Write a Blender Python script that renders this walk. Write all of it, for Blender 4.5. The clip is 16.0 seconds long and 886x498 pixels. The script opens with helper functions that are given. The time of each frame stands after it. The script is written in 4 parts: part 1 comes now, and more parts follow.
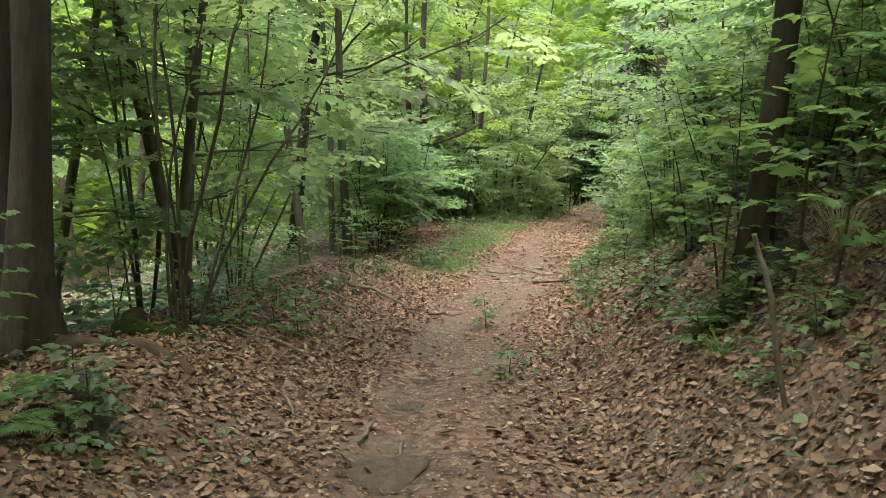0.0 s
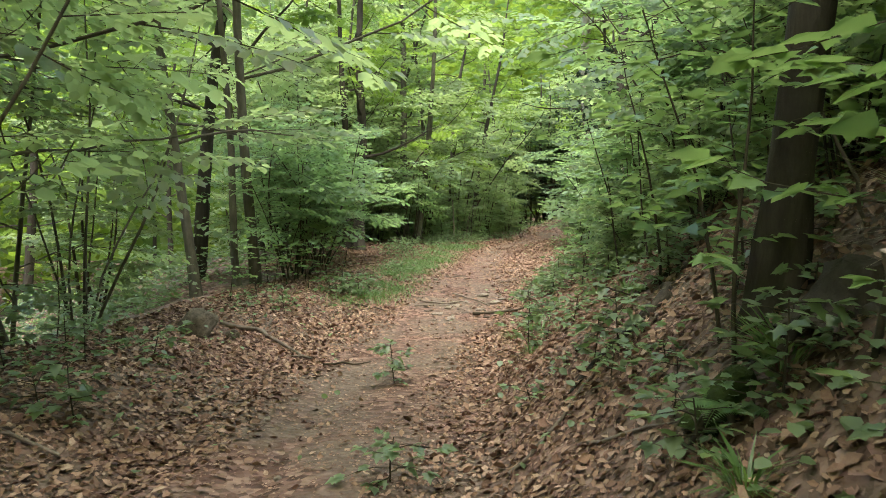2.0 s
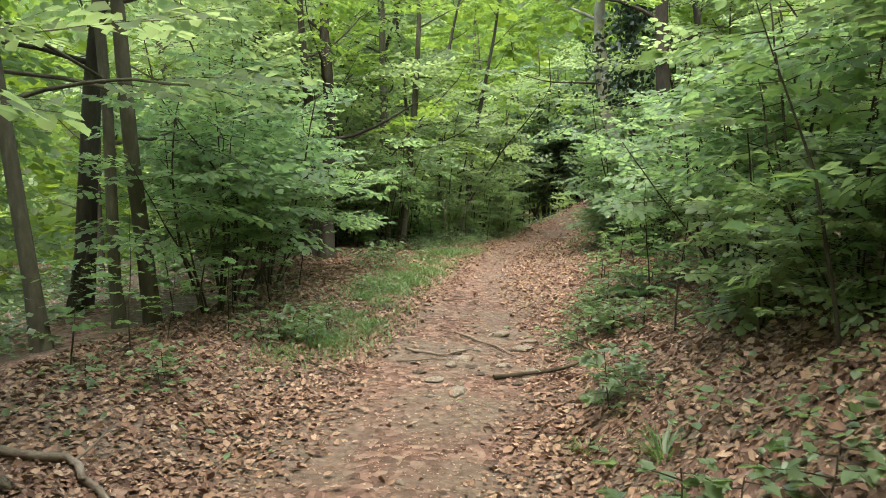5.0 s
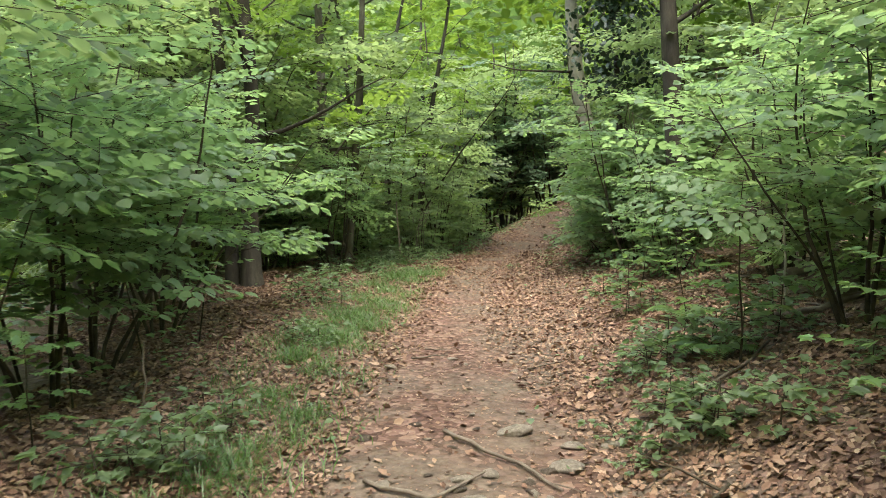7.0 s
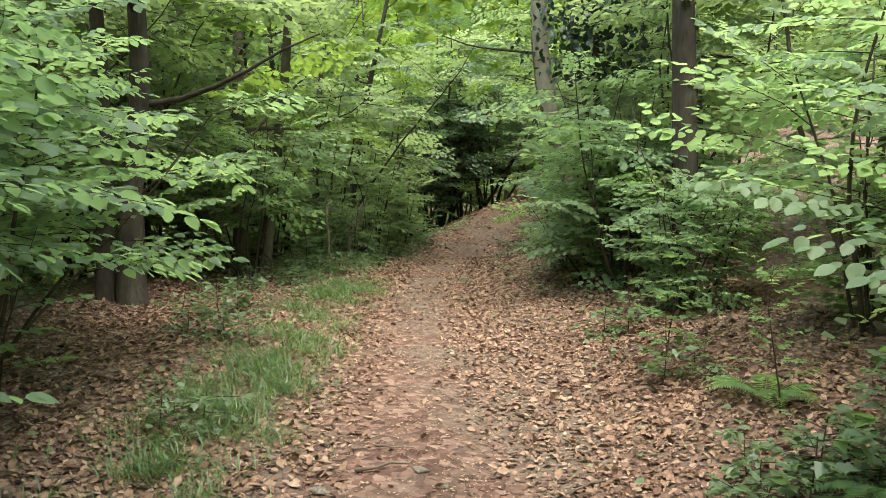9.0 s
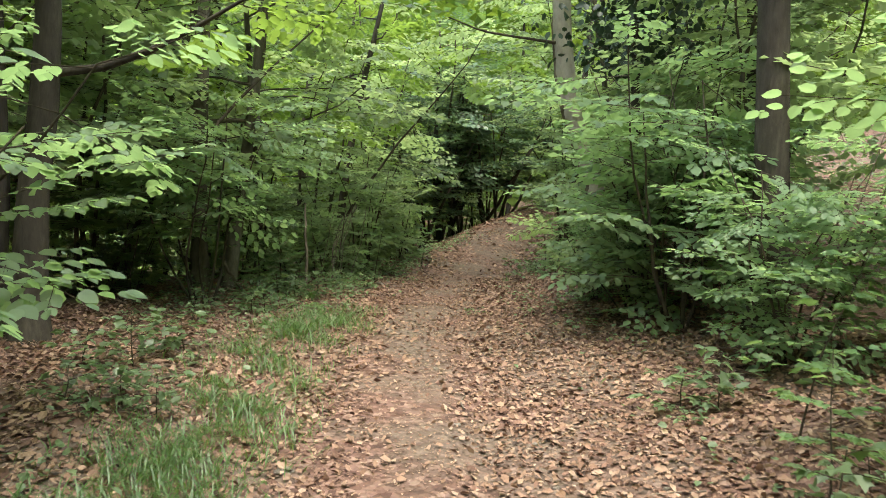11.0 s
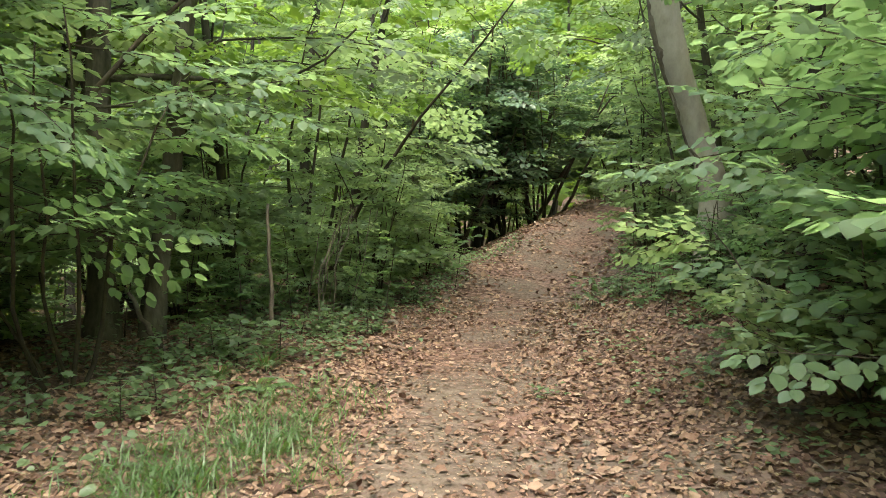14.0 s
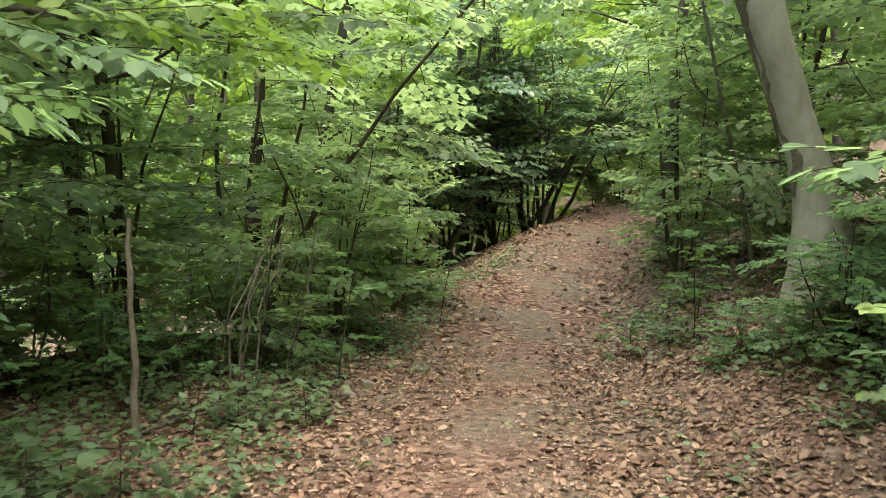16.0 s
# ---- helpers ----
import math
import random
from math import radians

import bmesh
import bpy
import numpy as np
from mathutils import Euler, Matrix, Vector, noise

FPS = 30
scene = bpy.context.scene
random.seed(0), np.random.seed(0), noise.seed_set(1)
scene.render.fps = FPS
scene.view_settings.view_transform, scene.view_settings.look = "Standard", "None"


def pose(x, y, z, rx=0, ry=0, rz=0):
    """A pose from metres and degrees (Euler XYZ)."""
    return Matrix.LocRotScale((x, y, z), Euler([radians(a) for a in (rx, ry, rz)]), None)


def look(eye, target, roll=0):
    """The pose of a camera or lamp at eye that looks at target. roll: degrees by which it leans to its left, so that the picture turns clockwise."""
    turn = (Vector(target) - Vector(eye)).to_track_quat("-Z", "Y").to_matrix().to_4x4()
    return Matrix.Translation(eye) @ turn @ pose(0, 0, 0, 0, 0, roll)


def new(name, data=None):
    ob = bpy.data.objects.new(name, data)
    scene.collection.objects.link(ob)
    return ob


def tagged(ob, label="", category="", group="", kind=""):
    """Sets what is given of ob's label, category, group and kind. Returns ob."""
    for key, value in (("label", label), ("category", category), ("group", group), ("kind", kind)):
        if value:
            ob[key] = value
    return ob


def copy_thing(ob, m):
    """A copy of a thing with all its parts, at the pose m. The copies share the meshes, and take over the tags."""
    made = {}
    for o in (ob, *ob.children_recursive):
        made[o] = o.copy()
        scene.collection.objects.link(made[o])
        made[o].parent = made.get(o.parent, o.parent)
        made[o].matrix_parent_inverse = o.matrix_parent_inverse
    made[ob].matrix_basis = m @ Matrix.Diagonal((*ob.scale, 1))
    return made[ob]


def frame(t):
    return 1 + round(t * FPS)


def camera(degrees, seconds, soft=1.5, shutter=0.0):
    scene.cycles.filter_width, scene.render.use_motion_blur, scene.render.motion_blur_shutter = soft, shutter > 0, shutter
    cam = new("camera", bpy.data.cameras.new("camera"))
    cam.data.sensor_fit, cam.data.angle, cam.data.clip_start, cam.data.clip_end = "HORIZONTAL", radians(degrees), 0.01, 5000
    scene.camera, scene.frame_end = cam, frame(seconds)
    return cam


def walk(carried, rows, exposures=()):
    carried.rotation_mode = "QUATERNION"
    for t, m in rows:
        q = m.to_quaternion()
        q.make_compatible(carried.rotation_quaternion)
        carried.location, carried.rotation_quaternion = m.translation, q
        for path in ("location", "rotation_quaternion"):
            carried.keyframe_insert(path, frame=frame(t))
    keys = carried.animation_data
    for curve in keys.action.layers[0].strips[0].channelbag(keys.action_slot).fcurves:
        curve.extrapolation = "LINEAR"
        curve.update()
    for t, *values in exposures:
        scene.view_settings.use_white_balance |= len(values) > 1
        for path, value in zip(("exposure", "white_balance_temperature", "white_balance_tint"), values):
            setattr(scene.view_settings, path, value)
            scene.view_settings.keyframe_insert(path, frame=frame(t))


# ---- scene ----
cam = camera(62.2, 16.0, soft=0.7, shutter=0.2)
PATH = [
    (0, (0.504, 0.43, 1.723), (0.462, 2.421, 1.533), 1.6),
    (0.5, (0.555, 0.909, 1.684), (0.482, 2.897, 1.468), 1.8),
    (1, (0.709, 1.542, 1.651), (0.719, 3.53, 1.43), 1.8),
    (1.5, (0.942, 2.122, 1.619), (0.958, 4.115, 1.461), 1.5),
    (2, (1.169, 2.803, 1.57), (1.212, 4.798, 1.44), 0.7),
    (2.5, (1.206, 3.489, 1.635), (1.095, 5.481, 1.498), 0.7),
    (3, (1.166, 4.279, 1.651), (1.133, 6.276, 1.533), 1.3),
    (3.5, (1.062, 5.032, 1.618), (1.084, 7.03, 1.535), 0.4),
    (4, (1.061, 5.713, 1.579), (1.124, 7.71, 1.478), -0.2),
    (4.2, (1.108, 5.997, 1.558), (1.187, 7.992, 1.448), 0.3),
    (6.3, (1.145, 9.248, 1.503), (1.239, 11.239, 1.338), -0.4),
    (6.5, (1.125, 9.633, 1.523), (1.259, 11.622, 1.361), 0.5),
    (7, (1.051, 10.413, 1.534), (1.286, 12.396, 1.413), -0.9),
    (7.5, (1.096, 11.112, 1.521), (1.458, 13.076, 1.413), -0.5),
    (8, (1.062, 12.026, 1.603), (1.467, 13.98, 1.479), 0.6),
    (8.2, (1.078, 12.327, 1.623), (1.477, 14.282, 1.486), 1.2),
    (10.3, (1.217, 14.568, 1.681), (1.699, 16.504, 1.535), 0.8),
    (10.5, (1.311, 14.855, 1.657), (1.773, 16.796, 1.517), 1.0),
    (11, (1.553, 15.604, 1.615), (2.0, 17.551, 1.508), 2.7),
    (11.5, (1.731, 16.329, 1.617), (2.122, 18.29, 1.555), 3.5),
    (12, (1.851, 17.119, 1.604), (2.216, 19.081, 1.48), 3.3),
    (12.5, (2.034, 17.886, 1.576), (2.396, 19.849, 1.449), 3.1),
    (13, (2.178, 18.636, 1.573), (2.564, 20.593, 1.426), 3.2),
    (13.5, (2.355, 19.294, 1.661), (2.751, 21.251, 1.546), 2.5),
    (14, (2.488, 20.026, 1.62), (2.835, 21.992, 1.508), 1.3),
    (14.5, (2.676, 20.771, 1.629), (3.024, 22.735, 1.481), 1.3),
    (15, (2.758, 21.575, 1.665), (3.134, 23.534, 1.516), 1.8),
    (15.5, (2.837, 22.242, 1.705), (3.227, 24.2, 1.576), 1.8),
    (16, (3.009, 23.018, 1.743), (3.406, 24.975, 1.63), 1.7),
]
walk(cam, [(t, look(eye, target, roll)) for t, eye, target, roll in PATH], [(0.0, 2.62, 6850, 3), (4.0, 2.56, 6850, 3), (8.0, 2.48, 6850, 3), (12.0, 2.58, 6850, 3), (16.0, 2.92, 6850, 3)])

# ---- light: a bright, hazy summer sky above the canopy ----
SUN_ELEVATION, SUN_AZIMUTH = 74.0, 190.0
world = bpy.data.worlds.new("world")
scene.world = world
world.use_nodes = True
wn, wl = world.node_tree.nodes, world.node_tree.links
sky = wn.new("ShaderNodeTexSky")
sky.sky_type, sky.sun_disc = "NISHITA", False
sky.sun_elevation, sky.sun_rotation = radians(SUN_ELEVATION), radians(SUN_AZIMUTH)
sky.air_density, sky.dust_density = 1.2, 3.0
wn["Background"].inputs["Strength"].default_value = 0.15
wl.new(sky.outputs[0], wn["Background"].inputs["Color"])
sun_data = bpy.data.lights.new("sun", "SUN")
sun_data.energy, sun_data.angle, sun_data.color = 1.0, radians(60), (1.0, 0.96, 0.88)
sun = new("sun", sun_data)
ea, az = radians(SUN_ELEVATION), radians(SUN_AZIMUTH)
sun_from = Vector((math.sin(az) * math.cos(ea), math.cos(az) * math.cos(ea), math.sin(ea)))
sun.matrix_world = look(sun_from * 60, (0, 0, 0))

rng = np.random.default_rng(7)


# ---- materials ----
def material(name):
    m = bpy.data.materials.new(name)
    m.use_nodes = True
    m.node_tree.nodes.clear()
    return m, m.node_tree.nodes, m.node_tree.links


def ramp(nodes, stops):
    r = nodes.new("ShaderNodeValToRGB")
    e = r.color_ramp.elements
    while len(e) < len(stops):
        e.new(0.5)
    for k, (at, colour) in zip(e, stops):
        k.position, k.color = at, (*colour, 1)
    return r


def noise_node(nodes, links, coords, scale, detail=4.0, rough=0.6):
    n = nodes.new("ShaderNodeTexNoise")
    n.inputs["Scale"].default_value, n.inputs["Detail"].default_value = scale, detail
    n.inputs["Roughness"].default_value = rough
    links.new(coords, n.inputs["Vector"])
    return n


def leaf_material(name, stops, through_colour, through_share, roughness=0.4, specular=0.65):
    """A living leaf: colour varies leaf by leaf and along the blade; light passes through it."""
    m, n, l = material(name)
    geo, pos = n.new("ShaderNodeNewGeometry"), n.new("ShaderNodeTexCoord")
    tint = ramp(n, stops)
    big = noise_node(n, l, pos.outputs["Object"], 0.9, 2.0)
    mix = n.new("ShaderNodeMath")
    mix.operation = "MULTIPLY_ADD"
    l.new(geo.outputs["Random Per Island"], mix.inputs[0])
    mix.inputs[1].default_value = 0.6
    half = n.new("ShaderNodeMath")
    half.operation = "MULTIPLY"
    half.inputs[1].default_value = 0.4
    l.new(big.outputs["Fac"], half.inputs[0])
    l.new(half.outputs[0], mix.inputs[2])
    l.new(mix.outputs[0], tint.inputs[0])
    fine = noise_node(n, l, pos.outputs["Object"], 60.0, 2.0)
    mottled = n.new("ShaderNodeMixRGB")
    mottled.blend_type = "MULTIPLY"
    mottled.inputs[0].default_value = 0.25
    l.new(tint.outputs[0], mottled.inputs[1])
    l.new(fine.outputs["Fac"], mottled.inputs[2])
    p = n.new("ShaderNodeBsdfPrincipled")
    p.inputs["Roughness"].default_value = roughness
    p.inputs["Specular IOR Level"].default_value = specular
    l.new(mottled.outputs[0], p.inputs["Base Color"])
    tr = n.new("ShaderNodeBsdfTranslucent")
    warm = n.new("ShaderNodeMixRGB")
    warm.inputs[0].default_value = 0.55
    l.new(tint.outputs[0], warm.inputs[1])
    warm.inputs[2].default_value = (*through_colour, 1)
    l.new(warm.outputs[0], tr.inputs["Color"])
    both = n.new("ShaderNodeMixShader")
    both.inputs[0].default_value = through_share
    l.new(p.outputs[0], both.inputs[1])
    l.new(tr.outputs[0], both.inputs[2])
    out = n.new("ShaderNodeOutputMaterial")
    l.new(both.outputs[0], out.inputs["Surface"])
    return m


def solid_material(name, stops, scale, roughness=0.85, bump=0.4, fine_scale=40.0, stretch=(1, 1, 1), per_island=False, specular=0.25):
    m, n, l = material(name)
    tc, mp = n.new("ShaderNodeTexCoord"), n.new("ShaderNodeMapping")
    mp.inputs["Scale"].default_value = stretch
    l.new(tc.outputs["Object"], mp.inputs["Vector"])
    a = noise_node(n, l, mp.outputs[0], scale, 6.0, 0.65)
    b = noise_node(n, l, mp.outputs[0], fine_scale, 5.0, 0.7)
    add = n.new("ShaderNodeMath")
    add.operation = "MULTIPLY_ADD"
    l.new(b.outputs["Fac"], add.inputs[0])
    add.inputs[1].default_value = 0.5
    if per_island:
        geo, k = n.new("ShaderNodeNewGeometry"), n.new("ShaderNodeMath")
        k.operation = "MULTIPLY_ADD"
        l.new(geo.outputs["Random Per Island"], k.inputs[0])
        k.inputs[1].default_value = 0.85
        k.inputs[2].default_value = -0.17
        l.new(k.outputs[0], add.inputs[2])
    else:
        h = n.new("ShaderNodeMath")
        h.operation = "MULTIPLY_ADD"
        l.new(a.outputs["Fac"], h.inputs[0])
        h.inputs[1].default_value, h.inputs[2].default_value = 1.3, -0.4
        l.new(h.outputs[0], add.inputs[2])
    tint = ramp(n, stops)
    l.new(add.outputs[0], tint.inputs[0])
    p = n.new("ShaderNodeBsdfPrincipled")
    p.inputs["Roughness"].default_value = roughness
    p.inputs["Specular IOR Level"].default_value = specular
    l.new(tint.outputs[0], p.inputs["Base Color"])
    bp = n.new("ShaderNodeBump")
    bp.inputs["Strength"].default_value, bp.inputs["Distance"].default_value = bump, 0.02
    l.new(b.outputs["Fac"], bp.inputs["Height"])
    l.new(bp.outputs[0], p.inputs["Normal"])
    out = n.new("ShaderNodeOutputMaterial")
    l.new(p.outputs[0], out.inputs["Surface"])
    return m


GREEN = leaf_material("hornbeam_leaf", [(0.0, (0.128, 0.18, 0.10)), (0.5, (0.188, 0.26, 0.145)), (1.0, (0.26, 0.345, 0.16))], (0.52, 0.66, 0.23), 0.6)
HAZEL = leaf_material("hazel_leaf", [(0.0, (0.12, 0.195, 0.115)), (0.5, (0.165, 0.255, 0.145)), (1.0, (0.22, 0.325, 0.17))], (0.44, 0.63, 0.2), 0.56, 0.5, 0.6)
CANOPY = leaf_material("canopy_leaf", [(0.0, (0.08, 0.14, 0.035)), (0.6, (0.13, 0.21, 0.04)), (1.0, (0.20, 0.29, 0.07))], (0.40, 0.57, 0.09), 0.54)
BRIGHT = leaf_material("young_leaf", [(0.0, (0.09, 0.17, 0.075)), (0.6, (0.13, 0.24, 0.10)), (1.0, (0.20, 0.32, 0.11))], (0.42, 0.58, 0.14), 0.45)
FAR_LEAF = leaf_material("distant_leaf", [(0.0, (0.05, 0.09, 0.02)), (0.6, (0.085, 0.14, 0.025)), (1.0, (0.15, 0.22, 0.05))], (0.36, 0.50, 0.05), 0.5)
DARK = leaf_material("evergreen_leaf", [(0.0, (0.012, 0.03, 0.014)), (1.0, (0.03, 0.06, 0.025))], (0.05, 0.1, 0.02), 0.12)
HOLLY = leaf_material("holly_leaf", [(0.0, (0.075, 0.125, 0.07)), (1.0, (0.125, 0.2, 0.11))], (0.18, 0.30, 0.09), 0.35)
HERB = leaf_material("herb_leaf", [(0.0, (0.095, 0.135, 0.078)), (0.6, (0.142, 0.205, 0.112)), (1.0, (0.2, 0.275, 0.13))], (0.36, 0.52, 0.15), 0.42)
GRASS = leaf_material("grass_blade", [(0.0, (0.05, 0.11, 0.035)), (0.8, (0.09, 0.17, 0.05)), (1.0, (0.17, 0.21, 0.08))], (0.28, 0.45, 0.05), 0.35)
STRAW = leaf_material("dry_grass", [(0.0, (0.25, 0.22, 0.12)), (1.0, (0.5, 0.45, 0.28))], (0.5, 0.45, 0.25), 0.3)
BARK = solid_material("bark", [(0.2, (0.022, 0.018, 0.014)), (0.55, (0.06, 0.05, 0.039)), (0.9, (0.125, 0.108, 0.085))], 3.0, 0.9, 0.8, 22.0, (1, 1, 0.25))
BEECH = solid_material("smooth_grey_bark", [(0.2, (0.17, 0.155, 0.115)), (0.55, (0.29, 0.265, 0.205)), (0.9, (0.40, 0.37, 0.30))], 2.2, 0.8, 0.35, 14.0, (1, 1, 0.6))
POLEBARK = solid_material("pole_bark", [(0.2, (0.045, 0.04, 0.028)), (0.55, (0.10, 0.09, 0.065)), (0.9, (0.19, 0.175, 0.13))], 3.0, 0.9, 0.6, 24.0, (1, 1, 0.3))
EARTHSTONE = solid_material("earthy_stone", [(0.2, (0.065, 0.05, 0.04)), (0.6, (0.13, 0.10, 0.08)), (1.0, (0.21, 0.17, 0.135))], 5.0, 0.9, 0.9, 26.0)
TWIG = solid_material("twig_bark", [(0.2, (0.03, 0.025, 0.017)), (0.8, (0.10, 0.08, 0.055))], 4.0, 0.9, 0.3)
DEADWOOD = solid_material("dead_wood", [(0.2, (0.08, 0.062, 0.048)), (0.6, (0.19, 0.155, 0.125)), (1.0, (0.34, 0.30, 0.25))], 3.0, 0.9, 0.6, 30.0, (1, 1, 1))
STONE = solid_material("stone", [(0.2, (0.13, 0.11, 0.09)), (0.6, (0.26, 0.22, 0.18)), (1.0, (0.4, 0.35, 0.3))], 5.0, 0.85, 0.7, 30.0)
MOSSY = solid_material("mossy_stone", [(0.25, (0.07, 0.06, 0.042)), (0.6, (0.17, 0.14, 0.105)), (1.0, (0.3, 0.25, 0.2))], 5.0, 0.95, 0.9, 30.0)
MOSS = solid_material("moss", [(0.2, (0.02, 0.03, 0.008)), (0.8, (0.06, 0.085, 0.02))], 9.0, 1.0, 0.9, 60.0)
LITTER = solid_material("dry_leaf", [(0.0, (0.07, 0.038, 0.028)), (0.3, (0.18, 0.102, 0.072)), (0.65, (0.275, 0.17, 0.118)), (0.9, (0.345, 0.235, 0.168)), (1.0, (0.45, 0.335, 0.25))], 3.0, 0.7, 0.5, 50.0, per_island=True)
SCAR = solid_material("scarred_bark", [(0.2, (0.07, 0.057, 0.04)), (0.8, (0.19, 0.16, 0.12))], 6.0, 0.95, 0.9, 30.0)
WOODWALL = solid_material("far_foliage", [(0.2, (0.05, 0.09, 0.025)), (0.5, (0.12, 0.20, 0.045)), (0.9, (0.23, 0.33, 0.07))], 0.25, 1.0, 1.0, 2.2)
ROOTSOIL = solid_material("bare_earth", [(0.2, (0.045, 0.03, 0.022)), (0.8, (0.12, 0.085, 0.06))], 6.0, 0.95, 0.8)


def ground_material():
    """Forest floor: damp soil with trodden leaf crumbs, paler and greyer where the walked track is bare."""
    m, n, l = material("forest_floor")
    tc = n.new("ShaderNodeTexCoord")
    big = noise_node(n, l, tc.outputs["Object"], 0.8, 5.0, 0.6)
    mid = noise_node(n, l, tc.outputs["Object"], 9.0, 5.0, 0.7)
    vor = n.new("ShaderNodeTexVoronoi")
    vor.inputs["Scale"].default_value = 17.0
    l.new(tc.outputs["Object"], vor.inputs["Vector"])
    crumb = ramp(n, [(0.0, (0.065, 0.036, 0.028)), (0.45, (0.13, 0.073, 0.056)), (0.8, (0.20, 0.12, 0.094)), (1.0, (0.27, 0.18, 0.143))])
    sep = n.new("ShaderNodeSeparateColor")
    l.new(vor.outputs["Color"], sep.inputs[0])
    l.new(sep.outputs[0], crumb.inputs[0])
    soil = ramp(n, [(0.25, (0.075, 0.053, 0.041)), (0.5, (0.14, 0.103, 0.08)), (0.8, (0.22, 0.172, 0.137))])
    l.new(mid.outputs["Fac"], soil.inputs[0])
    where = n.new("ShaderNodeMapRange")
    where.inputs["From Min"].default_value, where.inputs["From Max"].default_value = 0.42, 0.58
    l.new(big.outputs["Fac"], where.inputs["Value"])
    mix = n.new("ShaderNodeMixRGB")
    l.new(where.outputs[0], mix.inputs[0])
    l.new(crumb.outputs[0], mix.inputs[1])
    l.new(soil.outputs[0], mix.inputs[2])
    p = n.new("ShaderNodeBsdfPrincipled")
    p.inputs["Roughness"].default_value, p.inputs["Specular IOR Level"].default_value = 0.92, 0.2
    l.new(mix.outputs[0], p.inputs["Base Color"])
    bp = n.new("ShaderNodeBump")
    bp.inputs["Strength"].default_value, bp.inputs["Distance"].default_value = 0.8, 0.03
    add = n.new("ShaderNodeMath")
    l.new(mid.outputs["Fac"], add.inputs[0])
    l.new(vor.outputs["Distance"], add.inputs[1])
    l.new(add.outputs[0], bp.inputs["Height"])
    l.new(bp.outputs[0], p.inputs["Normal"])
    out = n.new("ShaderNodeOutputMaterial")
    l.new(p.outputs[0], out.inputs["Surface"])
    return m


FLOOR = ground_material()


# ---- the lie of the land ----
def smooth_table(pairs):
    ys = np.arange(-140, 200, 0.25)
    v = np.interp(ys, [a for a, _ in pairs], [b for _, b in pairs])
    k = np.hanning(13)
    v = np.convolve(np.pad(v, 6, mode="edge"), k / k.sum(), mode="valid")
    return lambda y: np.interp(y, ys, v)


EAST = smooth_table([(-20, 0.26), (9, 0.26), (11, 0.24), (13, 0.16), (15.5, 0.0)])  # how far the first stretch lies east of its plan
TRACK_X = smooth_table([(-30, -1.74), (-5, 0.46), (0, 0.56), (5, 0.74), (8, 0.84), (12, 1.3), (15, 1.76), (19, 2.3), (22, 2.85), (27, 4.15),
                        (30.6, 5.5), (34.4, 7.1), (38.6, 9.8), (42, 12.2), (60, 30)])
TRACK_Z = smooth_table([(-20, 0.5), (0, 0.22), (4, 0.13), (6.5, 0.06), (8, -0.03), (10, -0.13), (12, -0.11), (14, -0.07), (17, 0.02), (20, 0.08), (23, 0.18), (28, 0.18), (31, 0.16),
                        (34, 0.38), (36, 0.72), (39, 1.3), (42, 1.9), (50, 2.8), (80, 4)])
BANK_R = smooth_table([(0, 0.95), (9, 0.95), (11, 0.8), (13, 0.5), (16, 0.3), (22, 0.14), (25, 0.22), (28, 0.5), (33, 0.42), (40, 0.35)])
HILL_R = smooth_table([(0, 0.55), (12, 0.45), (18, 0.25), (30, 0.3), (40, 0.35)])
BANK_S = smooth_table([(0, 0.6), (9, 0.62), (13, 0.85)])
BERM_L = smooth_table([(0, 0.34), (10, 0.34), (13, 0.25), (16, 0.1), (20, 0.05), (30, 0.0)])
FLAT_L = smooth_table([(0, 0.3), (12, 0.4), (16, 1.6), (22, 3.2), (30, 2.6), (33, -0.4), (35, -1.6), (60, -1.6)])
FALL_L = smooth_table([(0, 0.55), (14, 0.5), (22, 0.3), (33, 0.3), (37, 0.48), (44, 0.48), (50, 0.3)])


def ripple(x, y):
    return (np.sin(1.7 * x + 0.6 * y + 1.0) * np.sin(1.3 * y - 0.8 * x) + 0.6 * np.sin(3.9 * x - 2.2 * y + 2.0) * np.sin(3.1 * y + 1.7 * x)
            + 0.35 * np.sin(8.3 * x + 5.1 * y) * np.sin(7.7 * y - 4.3 * x + 0.5) + 0.2 * np.sin(17 * x - 9 * y) * np.sin(15 * y + 11 * x))


def side_of(x, y):
    """Metres to the right of the middle of the track."""
    return (np.asarray(x, float) - TRACK_X(y)) * 0.96


def land(x, y):
    x, y = np.asarray(x, float), np.asarray(y, float)
    s = side_of(x, y)
    r = np.maximum(0, s - BANK_S(y))
    near = np.minimum(r, 2.0)
    bank = BANK_R(y) * (np.sqrt(near ** 2 + 0.05) - 0.2236)
    far = 14 * np.tanh(np.maximum(0, r - 2.0) * HILL_R(y) / 14)
    q = np.maximum(0, -s - 1.15)
    t = np.clip(q / 1.3, 0, 1)
    berm = BERM_L(y) * t * t * (3 - 2 * t)
    over = q - 1.9 - FLAT_L(y)
    drop = -9 * np.tanh(0.5 * (over + np.sqrt(over ** 2 + 0.12)) * FALL_L(y) * (q > 0) * np.clip(q / 0.5, 0, 1) / 9)
    off = np.clip((np.abs(s) - 0.8) / 1.2, 0, 1)
    rut = -0.06 * np.exp(-((s + 0.55) / 0.22) ** 2) * np.clip(1 - (y - 9) / 4, 0, 1) - 0.025 * np.exp(-((s - 0.45) / 0.25) ** 2)
    return TRACK_Z(y) + bank + far + berm + drop + rut + ripple(x, y) * (0.010 + 0.028 * off)


